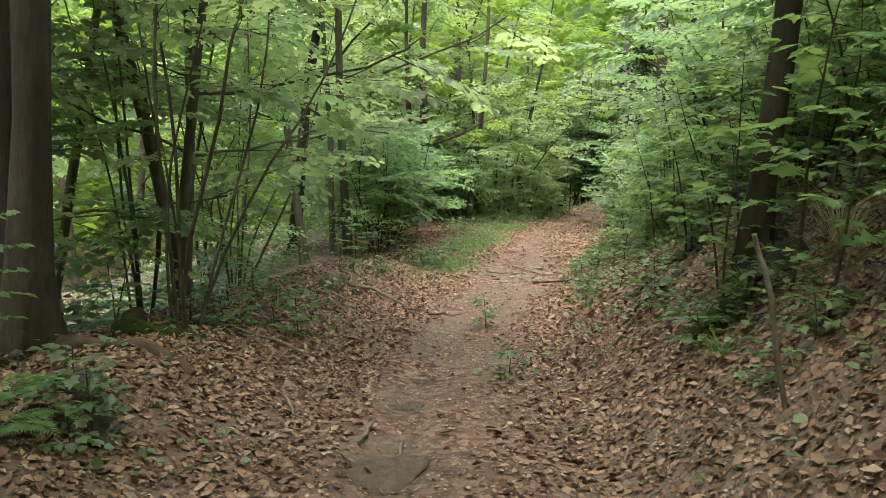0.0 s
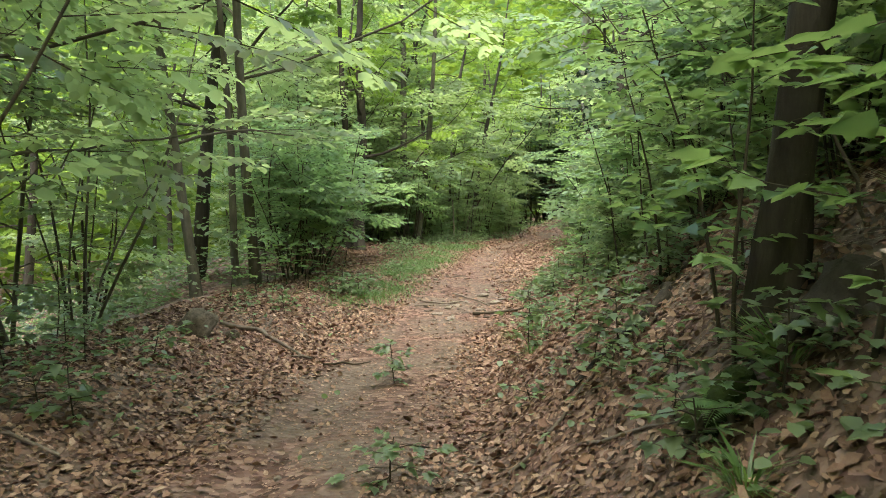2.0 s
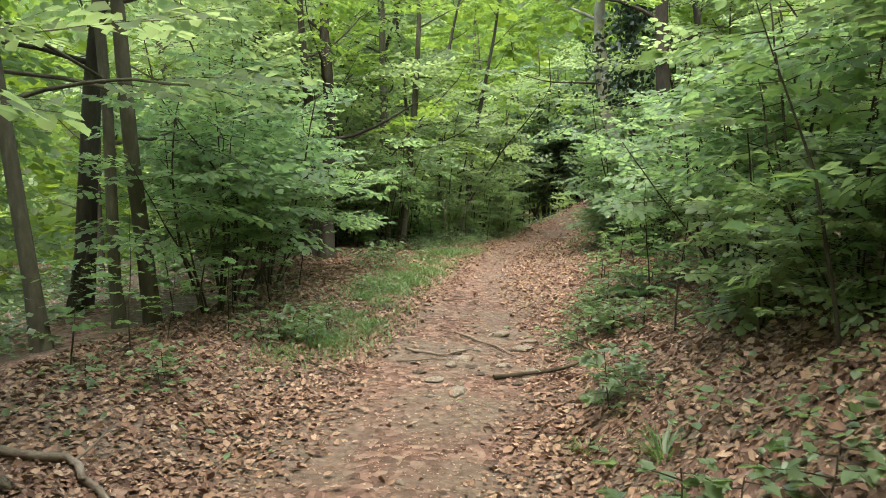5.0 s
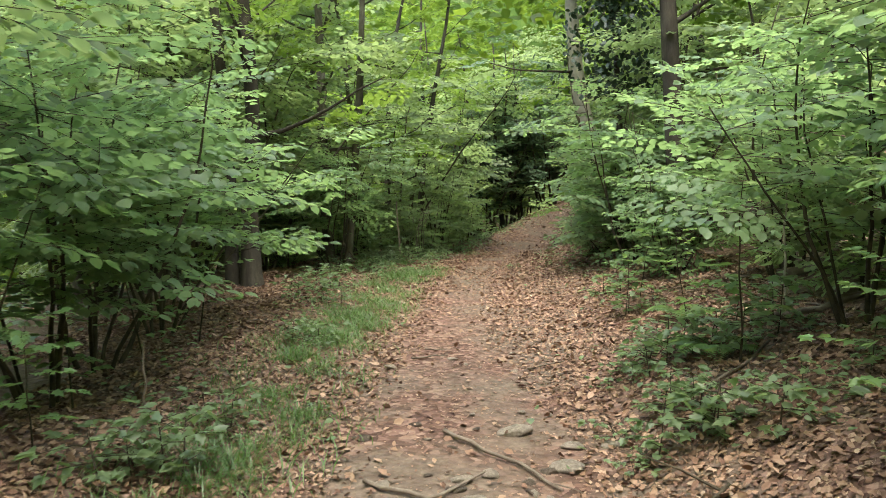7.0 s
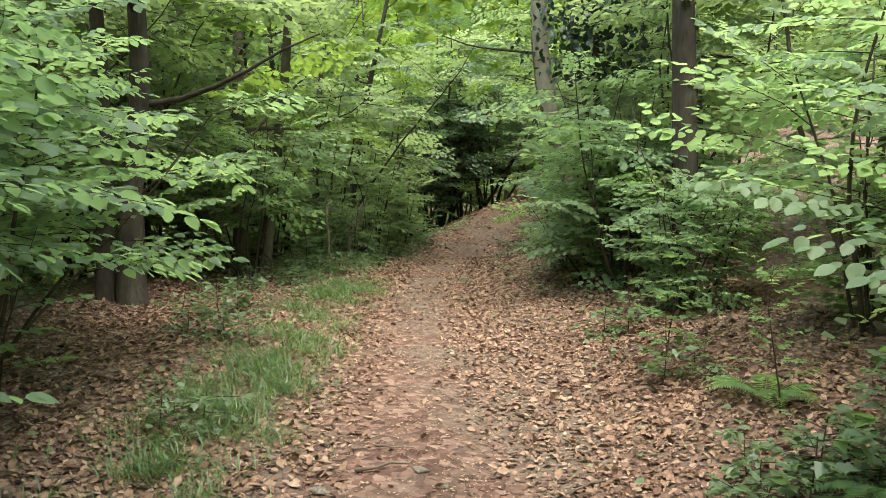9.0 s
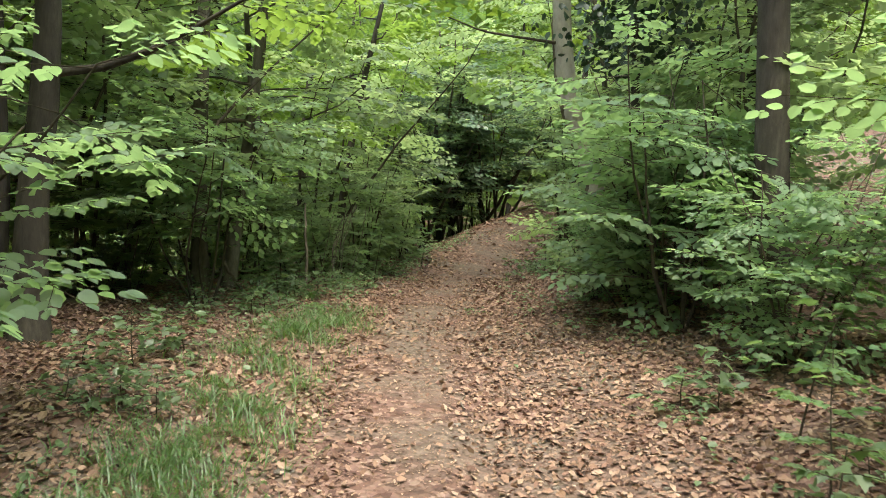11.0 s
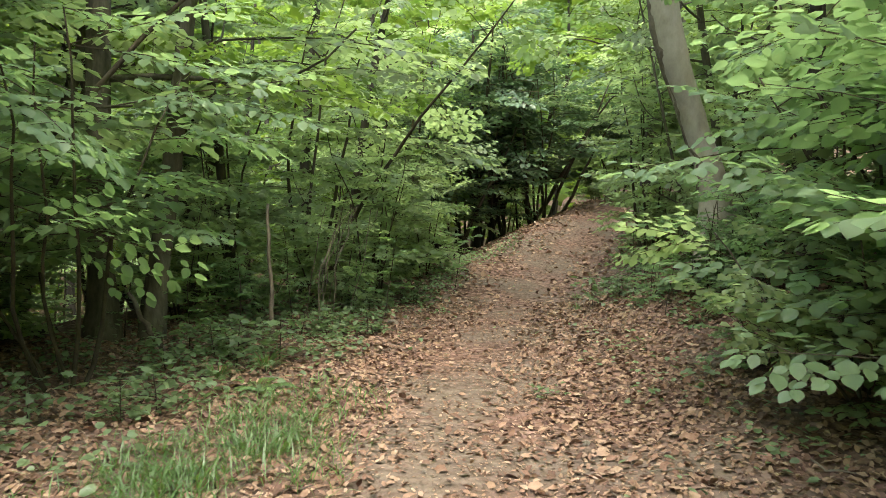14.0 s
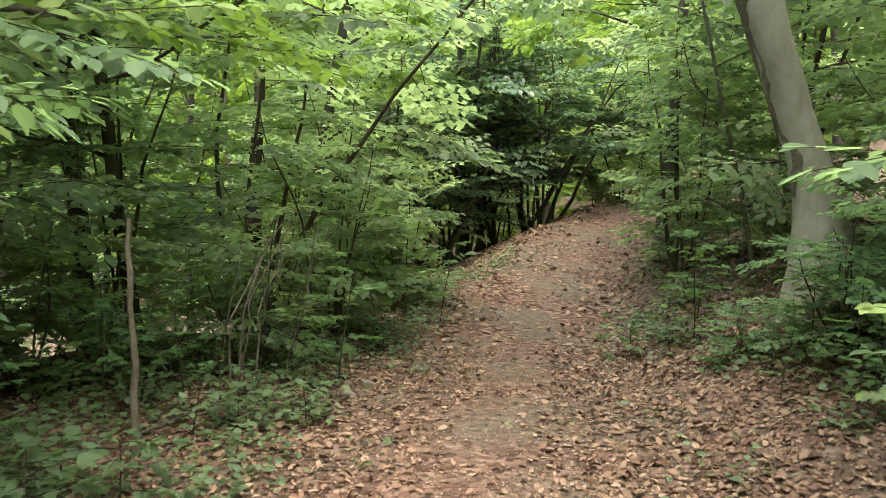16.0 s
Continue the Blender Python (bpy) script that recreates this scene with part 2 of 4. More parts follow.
def land_at(x, y):
    return float(land(x, y))


# ---- mesh tools ----
class Build:
    """Collects vertices and faces of one mesh."""

    def __init__(self):
        self.v, self.f, self.k, self.count = [], [], [], 0

    def add(self, verts, faces):
        verts, faces = np.asarray(verts, float).reshape(-1, 3), np.asarray(faces, int)
        self.v.append(verts)
        self.f.append((faces + self.count).ravel())
        self.k.append(np.full(len(faces), faces.shape[1]))
        self.count += len(verts)

    def mesh(self, name, mat, smooth=False):
        me = bpy.data.meshes.new(name)
        v, f, k = np.concatenate(self.v), np.concatenate(self.f), np.concatenate(self.k)
        me.vertices.add(len(v))
        me.vertices.foreach_set("co", v.ravel())
        me.loops.add(len(f))
        me.loops.foreach_set("vertex_index", f.astype(np.int32))
        me.polygons.add(len(k))
        me.polygons.foreach_set("loop_start", np.concatenate([[0], np.cumsum(k)[:-1]]).astype(np.int32))
        me.polygons.foreach_set("loop_total", k.astype(np.int32))
        if smooth:
            me.polygons.foreach_set("use_smooth", np.ones(len(k), bool))
        me.update(calc_edges=True)
        me.materials.append(mat)
        return me


def part(name, build, mat, parent, label="", smooth=False):
    ob = new(name, build.mesh(name, mat, smooth))
    ob.parent = parent
    return tagged(ob, label) if label else ob


def unit(a):
    a = np.asarray(a, float)
    return a / np.maximum(np.linalg.norm(a, axis=-1, keepdims=True), 1e-9)


def tube(build, pts, radii, sides=6, lumpy=0.0, cap=True):
    """A tapered, bending limb along pts."""
    pts, radii = np.asarray(pts, float), np.asarray(radii, float)
    n = len(pts)
    tang = unit(np.gradient(pts, axis=0))
    ref = np.array([0.31, 0.95, 0.05]) if abs(tang[0] @ np.array([0.31, 0.95, 0.05])) < 0.9 else np.array([1.0, 0, 0])
    a = unit(np.cross(tang, ref))
    b = np.cross(tang, a)
    ang = np.arange(sides) * 2 * np.pi / sides
    rad = radii[:, None] * (1 + (rng.normal(0, lumpy, (n, sides)) if lumpy else 0))
    ring = pts[:, None] + rad[..., None] * (np.cos(ang)[None, :, None] * a[:, None] + np.sin(ang)[None, :, None] * b[:, None])
    i = np.arange(n - 1)[:, None] * sides
    j = np.arange(sides)[None]
    k = (j + 1) % sides
    build.add(ring.reshape(-1, 3), np.stack([i + j, i + k, i + sides + k, i + sides + j], -1).reshape(-1, 4))
    if cap:
        build.add(np.concatenate([ring[-1], pts[-1:] + tang[-1:] * radii[-1] * 0.3]), np.stack([j[0], k[0], np.full(sides, sides)], -1))


def bent(start, way, length, steps, wander=0.15, rise=0.0):
    """Points of a wandering limb."""
    p, d, out = np.array(start, float), unit(way), [np.array(start, float)]
    for _ in range(steps):
        d = unit(d + rng.normal(0, wander, 3) + np.array([0, 0, rise]))
        p = p + d * length / steps
        out.append(p)
    return np.array(out)


LEAF_OVAL = np.array([[0, 0, 0], [0.20, 0.35, 0.06], [0.64, 0.38, 0.04], [1, 0, -0.12], [0.64, -0.38, 0.04], [0.20, -0.35, 0.06]])
LEAF_OVAL_F = np.array([[0, 3, 2, 1], [0, 5, 4, 3]])
LEAF_BROAD = np.array([[0, 0, 0], [0.10, 0.40, 0.05], [0.40, 0.30, 0.04], [0.55, 0.46, 0.0], [0.68, 0.20, 0.03], [1, 0, -0.14], [0.68, -0.20, 0.03],
                       [0.55, -0.46, 0.0], [0.40, -0.30, 0.04], [0.10, -0.40, 0.05]])
LEAF_FAR = np.array([[0, 0, 0], [0.5, 0.42, 0.05], [1, 0, -0.1], [0.5, -0.42, 0.05]])
LEAF_ROUND = np.array([[0, 0, 0.02], [0.06, 0.24, 0.05], [0.30, 0.40, 0.05], [0.58, 0.40, 0.03], [0.82, 0.24, -0.02], [1.02, 0, -0.12], [0.82, -0.24, -0.02], [0.58, -0.40, 0.03], [0.30, -0.40, 0.05], [0.06, -0.24, 0.05]])
LEAF_ROUND_T = np.array([[0, 2, 1], [0, 3, 2], [0, 4, 3], [0, 5, 4], [0, 9, 8], [0, 8, 7], [0, 7, 6], [0, 6, 5]])
LEAF_CURL = np.array([[0, 0, 0.06], [0.24, 0.27, 0.13], [0.72, 0.25, 0.14], [1, -0.04, 0.02], [0.48, -0.31, 0.11]])
LEAF_CURL_T = np.array([[0, 2, 1], [0, 3, 2], [0, 4, 3]])
LEAF_FAR_F = np.array([[0, 1, 2, 3]])
LEAF_BROAD_T = np.array([[0, 2, 1], [0, 5, 2], [2, 5, 4], [2, 4, 3], [0, 9, 8], [0, 8, 5], [8, 6, 5], [8, 7, 6]])


def leaves(build, pos, way, normal, size, shape="oval"):
    """Leaf blades at pos that point along way with their upper face along normal."""
    if len(pos) == 0:
        return
    form, faces = {"oval": (LEAF_OVAL, LEAF_OVAL_F), "far": (LEAF_FAR, LEAF_FAR_F), "curl": (LEAF_CURL, LEAF_CURL_T), "round": (LEAF_ROUND, LEAF_ROUND_T), "lance": (BLADE * [1, 5, 0.6], LEAF_FAR_F), "hair": (BLADE * [1, 0.35, 1.4], LEAF_FAR_F), "blade": (BLADE, LEAF_FAR_F), "broad": (LEAF_BROAD, LEAF_BROAD_T)}[shape]
    way = unit(way)
    side = unit(np.cross(normal, way))
    up = np.cross(way, side)
    size = np.asarray(size, float)[:, None, None]
    v = pos[:, None] + size * (form[None, :, :1] * way[:, None] + form[None, :, 1:2] * side[:, None] + form[None, :, 2:] * up[:, None])
    m = len(form)
    build.add(v.reshape(-1, 3), (np.arange(len(pos))[:, None, None] * m + faces[None]).reshape(-1, faces.shape[1]))


def spray_form(count, leaf, spread=0.45, droop=0.12):
    """A flat fan of leafy twigs, one metre long along x: twig lines and leaf rows."""
    twigs, pos, way = [], [], []
    axis = lambda u: np.array([u, 0.05 * math.sin(4 * u), -droop * u * u])
    twigs.append([axis(u) for u in (0, 0.35, 0.7, 1.0)])
    n = count
    for i in range(n):
        u = 0.18 + 0.78 * i / n
        sgn = 1 if i % 2 else -1
        ln = spread * (1.05 - 0.65 * u) * rng.uniform(0.7, 1.25)
        d = unit([0.75, sgn * 0.8, rng.normal(-0.1, 0.12)])
        p0 = axis(u)
        twigs.append([p0, p0 + d * ln])
        steps = max(2, int(ln / (leaf * 0.62)))
        for j in range(steps):
            q = p0 + d * ln * (j + 0.6) / steps
            turn = (1 if j % 2 else -1) * rng.uniform(0.5, 1.0)
            c, s_ = math.cos(turn), math.sin(turn)
            pos.append(q)
            way.append([d[0] * c - d[1] * s_, d[0] * s_ + d[1] * c, d[2] + rng.normal(-0.15, 0.2)])
        pos.append(p0 + d * ln)
        way.append(d + [0, 0, -0.2])
    pos.append(axis(1.0))
    way.append([1, 0, -0.3])
    pos, way = np.array(pos), np.array(way)
    nrm = np.tile([0.0, 0, 1.0], (len(pos), 1)) + rng.normal(0, 0.22, (len(pos), 3))
    return twigs, pos, way, unit(nrm), leaf * rng.uniform(0.65, 1.25, len(pos))


SPRAYS = [spray_form(10, 0.085, 0.5) for _ in range(5)]
BLADE = np.array([[0, 0, 0], [0.5, 0.022, 0.0], [1, 0, -0.3], [0.5, -0.022, 0.0]])


def put_spray(wood, crown, origin, heading, pitch, length, shape="oval", leaf_scale=1.0, twig_r=0.006):
    """One flat leafy spray that grows from origin along heading."""
    twigs, pos, way, nrm, size = SPRAYS[rng.integers(len(SPRAYS))]
    c, s_, cp, sp = math.cos(heading), math.sin(heading), math.cos(pitch), math.sin(pitch)
    roll = rng.normal(0, 0.22)
    R = np.array([[c, -s_, 0], [s_, c, 0], [0, 0, 1]]) @ np.array([[cp, 0, -sp], [0, 1, 0], [sp, 0, cp]]) @ np.array(
        [[1, 0, 0], [0, math.cos(roll), -math.sin(roll)], [0, math.sin(roll), math.cos(roll)]])
    o = np.asarray(origin, float)
    tube(wood, np.array(twigs[0]) * length @ R.T + o, np.linspace(twig_r, twig_r * 0.35, 4), 3, cap=False)
    for tw in twigs[1::4]:
        tube(wood, np.array(tw) * length @ R.T + o, [twig_r * 0.5, twig_r * 0.25], 3, cap=False)
    leaves(crown, pos * length @ R.T + o, way @ R.T, nrm @ R.T, size * leaf_scale * (0.55 + 0.45 * length), shape)


def thing(name, label, category, group=""):
    return tagged(new(name), label, category, group)


def along(pts, u):
    u = min(max(u, 0), 0.999) * (len(pts) - 1)
    k = int(u)
    return pts[k] * (1 - u + k) + pts[k + 1] * (u - k)


def shrub_form(height, stems, sprays, low, reach, mat=None, leaf_scale=1.0, name="shrub", label="", lean=0.35, shape="oval", stem_r=0.02, category="shrub", group="understorey shrubs", wander=0.10, bark=None):
    """A many-stemmed hornbeam or hazel with flat layers of leaves."""
    root = thing(name, label or "leafy green hornbeam shrub with thin stems on the forest floor", category, group)
    wood, crown = Build(), Build()
    lines = []
    for i in range(stems):
        a = 2 * math.pi * i / stems + rng.uniform(-0.5, 0.5)
        ln = lean * rng.uniform(0.5, 1.3)
        pts = bent([0.08 * math.cos(a), 0.08 * math.sin(a), -0.15], [math.cos(a) * ln, math.sin(a) * ln, 1], height * rng.uniform(0.7, 1.05), 9, wander, 0.03)
        one = Build()
        tube(one, pts, np.linspace(stem_r * rng.uniform(0.7, 1.25), 0.006, 10), 7, 0.05)
        part("stem", one, bark or TWIG, root, smooth=True)
        lines.append(pts)
    for i in range(sprays):
        u = low + (1 - low) * (i + 0.5) / sprays + rng.uniform(-0.06, 0.06)
        put_spray(wood, crown, along(lines[i % stems], max(u, low)), rng.uniform(0, 2 * math.pi), rng.normal(0.10, 0.2), reach * rng.uniform(0.6, 1.2), shape, leaf_scale)
    tagged(part("branchwork", wood, TWIG, root), kind="stuff")
    part("foliage", crown, mat or GREEN, root)
    return root


def tree_form(height, radius, first, limbs, per_limb, reach, mat=None, leaf_scale=1.5, lean=(0, 0), bark=None, label="", name="tree", shape="far", spray_len=1.1, group="forest trees", twin=None, stem_line=None, girth=None, sides=12, lumpy=0.06):
    """A forest tree: a tapered trunk, limbs, twigs and a crown of layered leaf sprays."""
    root = thing(name, label or "tall slim forest tree with dark rough bark and green crown", "tree", group)
    wood, crown = Build(), Build()
    stems = [(np.array([0, 0, 0.0]), lean, radius)] + ([(np.array([twin[0], twin[1], 0.0]), (twin[0] * 0.2, twin[1] * 0.2), twin[2])] if twin else [])
    lines = []
    for at, tilt, rad in stems:
        pts = [at + [0, 0, -0.25]]
        d = unit([tilt[0], tilt[1], 1])
        for i in range(12):
            d = unit(d + rng.normal(0, 0.035, 3) + [0, 0, 0.02])
            pts.append(pts[-1] + d * (height + 0.25) / 12)
        if stem_line is not None:
            line = np.array(stem_line, float)
            hs = np.linspace(line[0, 2], line[-1, 2], 80)
            pts = np.stack([np.interp(hs, line[:, 2], line[:, 0]), np.interp(hs, line[:, 2], line[:, 1]), hs], -1)
        pts = np.array(pts)
        n = len(pts)
        r = rad * np.linspace(1, 0.2, n)
        fine = np.concatenate([[pts[0], pts[0] * 0.75 + pts[1] * 0.25, pts[0] * 0.45 + pts[1] * 0.55], pts[1:]])
        wide = np.concatenate([[rad * 1.8, rad * 1.3, rad * 1.08], r[1:]])
        if girth is not None:
            r = np.interp(pts[:, 2], [a for a, _ in girth], [c for _, c in girth])
            wide = np.interp(fine[:, 2], [a for a, _ in girth], [c for _, c in girth])
        one = Build()
        tube(one, fine, wide, sides, lumpy)
        part("trunk", one, bark or BARK, root, smooth=True)
        lines.append((pts, r))
    for i in range(limbs):
        pts, r = lines[i % len(lines)]
        u = (first + (height - first) * (i + 0.3) / limbs) / height
        a = i * 2.4 + rng.uniform(-0.4, 0.4)
        ln = reach * (1.1 - 0.6 * i / limbs) * rng.uniform(0.75, 1.2)
        lp = bent(along(pts, u), [math.cos(a), math.sin(a), 0.35], ln, 5, 0.16, 0.02)
        one = Build()
        tube(one, lp, np.linspace(max(0.012, np.interp(u, np.linspace(0, 1, len(r)), r) * 0.38), 0.008, 6), 5, 0.04)
        part("limb", one, bark or BARK, root, smooth=True)
        for j in range(per_limb):
            v = 0.2 + 0.8 * (j + 0.7) / per_limb
            put_spray(wood, crown, along(lp, v), a + rng.normal(0, 0.9), rng.normal(0.08, 0.22), spray_len * rng.uniform(0.7, 1.25), shape, leaf_scale)
    tagged(part("branchwork", wood, TWIG, root), kind="stuff")
    part("crown", crown, mat or CANOPY, root)
    return root


def placed(x, y, turn=0.0, scale=1.0, sink=0.0, tip=(0.0, 0.0)):
    x = x + float(EAST(y))
    return Matrix.Translation((x, y, land_at(x, y) - sink)) @ pose(0, 0, 0, tip[0], tip[1], turn) @ Matrix.Scale(scale, 4)


class Kind:
    """Forms of one kind of plant, set out one by one; each form is built once and then copied."""

    def __init__(self, forms):
        self.forms, self.used, self.i = forms, set(), 0

    def put(self, m, form=None):
        f = self.forms[self.i % len(self.forms) if form is None else form]
        self.i += 1
        if f.name in self.used:
            return copy_thing(f, m)
        self.used.add(f.name)
        f.matrix_basis = m
        return f


# ---- ground ----
def axis_steps(lo, hi, fine_lo, fine_hi, step):
    mid = np.arange(fine_lo, fine_hi + step / 2, step)
    grow = step * np.cumsum(1.13 ** np.arange(1, 80))
    up, down = fine_hi + grow, fine_lo - grow
    return np.concatenate([down[down > lo][::-1], mid, up[up < hi], [hi]])


gx, gy = axis_steps(-170, 190, -4.0, 9.0, 0.11), axis_steps(-120, 220, -1.0, 34.0, 0.13)
GX, GY = np.meshgrid(gx, gy)
b = Build()
ii = (np.arange(len(gy) - 1)[:, None] * len(gx) + np.arange(len(gx) - 1)[None]).ravel()
b.add(np.stack([GX, GY, land(GX, GY)], -1).reshape(-1, 3), np.stack([ii, ii + 1, ii + 1 + len(gx), ii + len(gx)], -1))
tagged(new("ground", b.mesh("ground", FLOOR, True)), "brown leaf-strewn forest floor with a trodden earth track", "ground", kind="structure")

# ---- plants: the forms ----
SHRUBS = Kind([shrub_form(rh, rs, rp, 0.12, rr, leaf_scale=1.15) for rh, rs, rp, rr in ((2.8, 5, 52, 1.0), (2.2, 5, 48, 0.95), (3.3, 6, 56, 1.05))])
HAZELS = Kind([shrub_form(rh, rs, rp, 0.12, rr, mat=HAZEL, shape="round", leaf_scale=1.0, name="hazel_bush", label="spreading hazel bush with broad pale green leaves", group="hazel bushes")
               for rh, rs, rp, rr in ((2.3, 6, 48, 1.0), (2.0, 5, 44, 0.95))])
TALL_HAZELS = Kind([shrub_form(rh, rs, rp, rw, rr, mat=HAZEL, shape="round", leaf_scale=1.0, name="hazel_bush", label="tall hazel bush with broad pale green leaves over bare litter", group="hazel bushes", lean=0.42, stem_r=0.022)
                    for rh, rs, rp, rw, rr in ((3.7, 8, 84, 0.22, 1.25), (3.3, 6, 60, 0.42, 1.3), (3.9, 6, 66, 0.45, 1.3))])
COPPICE = Kind([shrub_form(rh, rs, rp, 0.42, rr, leaf_scale=1.1, stem_r=0.02, lean=0.16, wander=0.06, name="coppice", label="clump of slim grey-green coppice stems with sparse leaves", group="coppice clumps", bark=POLEBARK)
                for rh, rs, rp, rr in ((5.6, 7, 32, 0.9), (4.8, 6, 28, 0.85))])
THICKETS = Kind([shrub_form(rh, rs, rp, 0.2, rr, leaf_scale=1.3, shape="far", stem_r=rt, lean=0.28, name="hazel", category="shrub",
                            label="tall many-stemmed hazel thicket with layered green leaves", group="hazel thickets")
                 for rh, rs, rp, rr, rt in ((6.2, 4, 70, 1.4, 0.04), (7.2, 4, 76, 1.55, 0.05), (5.0, 5, 65, 1.25, 0.032))])
TALL = Kind([tree_form(rh, rr, rf, rl, rp, re, leaf_scale=1.8) for rh, rr, rf, rl, rp, re in ((13, 0.15, 3.4, 15, 4, 2.8), (15, 0.2, 4.2, 15, 5, 3.2), (11, 0.11, 2.6, 13, 4, 2.4))])
POLES = Kind([tree_form(rh, rr, rf, rl, 3, re, label="thin young pole tree with sparse green leaves", mat=GREEN, shape="oval", leaf_scale=1.05, lean=rn, group="pole trees", sides=8, bark=POLEBARK)
              for rh, rr, rf, rl, re, rn in ((7, 0.05, 1.4, 12, 1.5, (0.05, 0.05)), (8, 0.065, 1.8, 12, 1.7, (-0.12, 0.0)), (6, 0.035, 1.0, 11, 1.3, (0.15, -0.1)))])

# ---- single trees that can be told apart ----
old_tree = tree_form(12, 0.25, 3.6, 14, 5, 3.0, name="old_tree", label="old forked tree with dark fluted trunk and hollow foot", twin=(0.16, -0.24, 0.15), shape="oval", leaf_scale=1.25, sides=18, lumpy=0.10)
old_tree.matrix_basis = placed(-3.12, 5.95)
for x, y, turn, scale, form in ((-2.44, 14.2, 0, 1.35, 1), (-1.99, 15.0, 90, 1.45, 0), (-1.74, 15.4, 200, 1.3, 0)):
    POLES.put(placed(x, y, turn, scale), form)
bank_tree = tree_form(11, 0.105, 2.3, 15, 4, 2.4, name="tree", label="dark-barked tree rooted in the steep bank", shape="oval", leaf_scale=1.25, mat=GREEN, sides=16, lumpy=0.09)
bank_tree.matrix_basis = placed(2.5, 6.15)
twin_tree = tree_form(12, 0.14, 2.6, 14, 5, 2.6, name="twin_tree", label="two grey-brown trunks grown together at a hollow base", twin=(0.42, 0.15, 0.11), shape="oval", leaf_scale=1.25, sides=18, lumpy=0.09, bark=POLEBARK)
twin_tree.matrix_basis = placed(0.4, 27.85)
dark_tree = tree_form(10, 0.17, 2.6, 13, 5, 2.2, name="tree", label="dark-barked tree with several stems beside the grass verge", twin=(-0.32, 0.1, 0.12), shape="oval", leaf_scale=1.25)
dark_tree.matrix_basis = placed(-0.75, 23.4)
end_tree = tree_form(8, 0.12, 1.5, 12, 5, 2.2, name="tree", label="dark crooked tree at the bend of the track", twin=(0.3, 0.2, 0.09), leaf_scale=1.4, mat=GREEN, lean=(-0.1, 0))
end_tree.matrix_basis = placed(7.5, 42.0)

BX, BY = 7.66, 28.83
lean_line = [(-0.06, 0.02, -0.3), (-0.02, 0.0, 0.2), (0, 0, 0.7), (-0.06, 0.012, 0.98), (-0.17, 0.034, 1.36), (-0.26, 0.05, 1.55), (-0.43, 0.08, 2.03), (-0.6, 0.11, 2.5), (-0.75, 0.13, 3.0),
             (-0.9, 0.15, 4.0), (-1.0, 0.2, 5.6), (-0.95, 0.3, 7.4), (-1.05, 0.3, 9.4), (-0.95, 0.4, 12.0)]
GIRTH = [(-0.3, 0.30), (0.2, 0.26), (0.6, 0.25), (0.8, 0.225), (1.0, 0.20), (1.3, 0.172), (1.6, 0.165), (2.0, 0.168), (2.6, 0.19), (3.2, 0.192), (5.0, 0.17), (12.0, 0.05)]
beech = tree_form(12, 0.205, 5.2, 13, 5, 3.0, name="beech", label="leaning smooth grey beech trunk with a dark bark scar", bark=BEECH, stem_line=lean_line, girth=GIRTH, leaf_scale=1.8, sides=20, lumpy=0.018)
beech.matrix_basis = placed(BX, BY)
sl = np.array(lean_line)


def on_beech(angle, h, out=0.0):
    """A point of the beech's bark at that height and angle."""
    rad = np.interp(h, [a for a, _ in GIRTH], [c for _, c in GIRTH]) + out
    return np.array([np.interp(h, sl[:, 2], sl[:, 0]) + math.cos(angle) * rad, np.interp(h, sl[:, 2], sl[:, 1]) + math.sin(angle) * rad, h])


scar = Build()
srows = np.linspace(0.95, 4.4, 50)
sv = []
for h in srows:
    wide = (0.10 + 0.75 * math.sin(math.pi * (h - 0.9) / 3.6) ** 0.7) * (1 + 0.25 * math.sin(7 * h)) * 0.25 * rng.uniform(0.8, 1.2)
    mid = 2.85 + 0.10 * math.sin(3 * h) + 0.75 * math.exp(-((h - 1.3) / 0.2) ** 2) + rng.normal(0, 0.03)
    sv += [on_beech(mid + (q - 3) * wide, h, (0.016 if 0 < q < 6 else -0.012) + 0.006 * math.sin(11 * h + 3 * q)) for q in range(7)]
scar.add(sv, [[r * 7 + q, r * 7 + q + 1, r * 7 + q + 8, r * 7 + q + 7] for r in range(len(srows) - 1) for q in range(6)])
beech_trunk = [o for o in beech.children if o.name.startswith("trunk")][0]
part("bark_scar", scar, SCAR, beech_trunk, "dark rough scarred bark strip", smooth=True)
# trunk with an evergreen, ivy-like clump, and its neighbours right of the bend
ivy_tree = tree_form(11, 0.08, 5.5, 11, 4, 2.4, name="tree", label="slim tree wrapped in a dark evergreen ivy clump", leaf_scale=1.8)
clump = Build()
for k in range(1500):
    h = rng.uniform(0, 1)
    p = np.array([rng.normal(0, 0.45), rng.normal(0, 0.45), 0]) * (0.5 + 0.9 * math.sin(math.pi * min(h + 0.12, 1))) + [0, 0, 3.1 + 2.6 * h]
    leaves(clump, p[None], rng.normal(0, 1, (1, 3)) - [[0, 0, 0.9]], unit(rng.normal(0, 0.6, (1, 3)) + p[None] * [1, 1, 0] + [0, 0, 0.3]), [rng.uniform(0.08, 0.15)], "oval")
part("ivy", clump, DARK, ivy_tree, "hanging dark evergreen leaves")
ivy_tree.matrix_basis = placed(6.65, 25.7)
bare = Build()
tube(bare, bent([-0.9, 0.15, 3.9], [-1, -0.35, 0.06], 2.5, 8, 0.09, 0.0), np.linspace(0.035, 0.01, 9), 6, 0.05)
part("bare_branch", bare, TWIG, beech, "long leafless side branch", smooth=True)
TALL.put(placed(6.4, 22.0, 40, 0.9), 1)

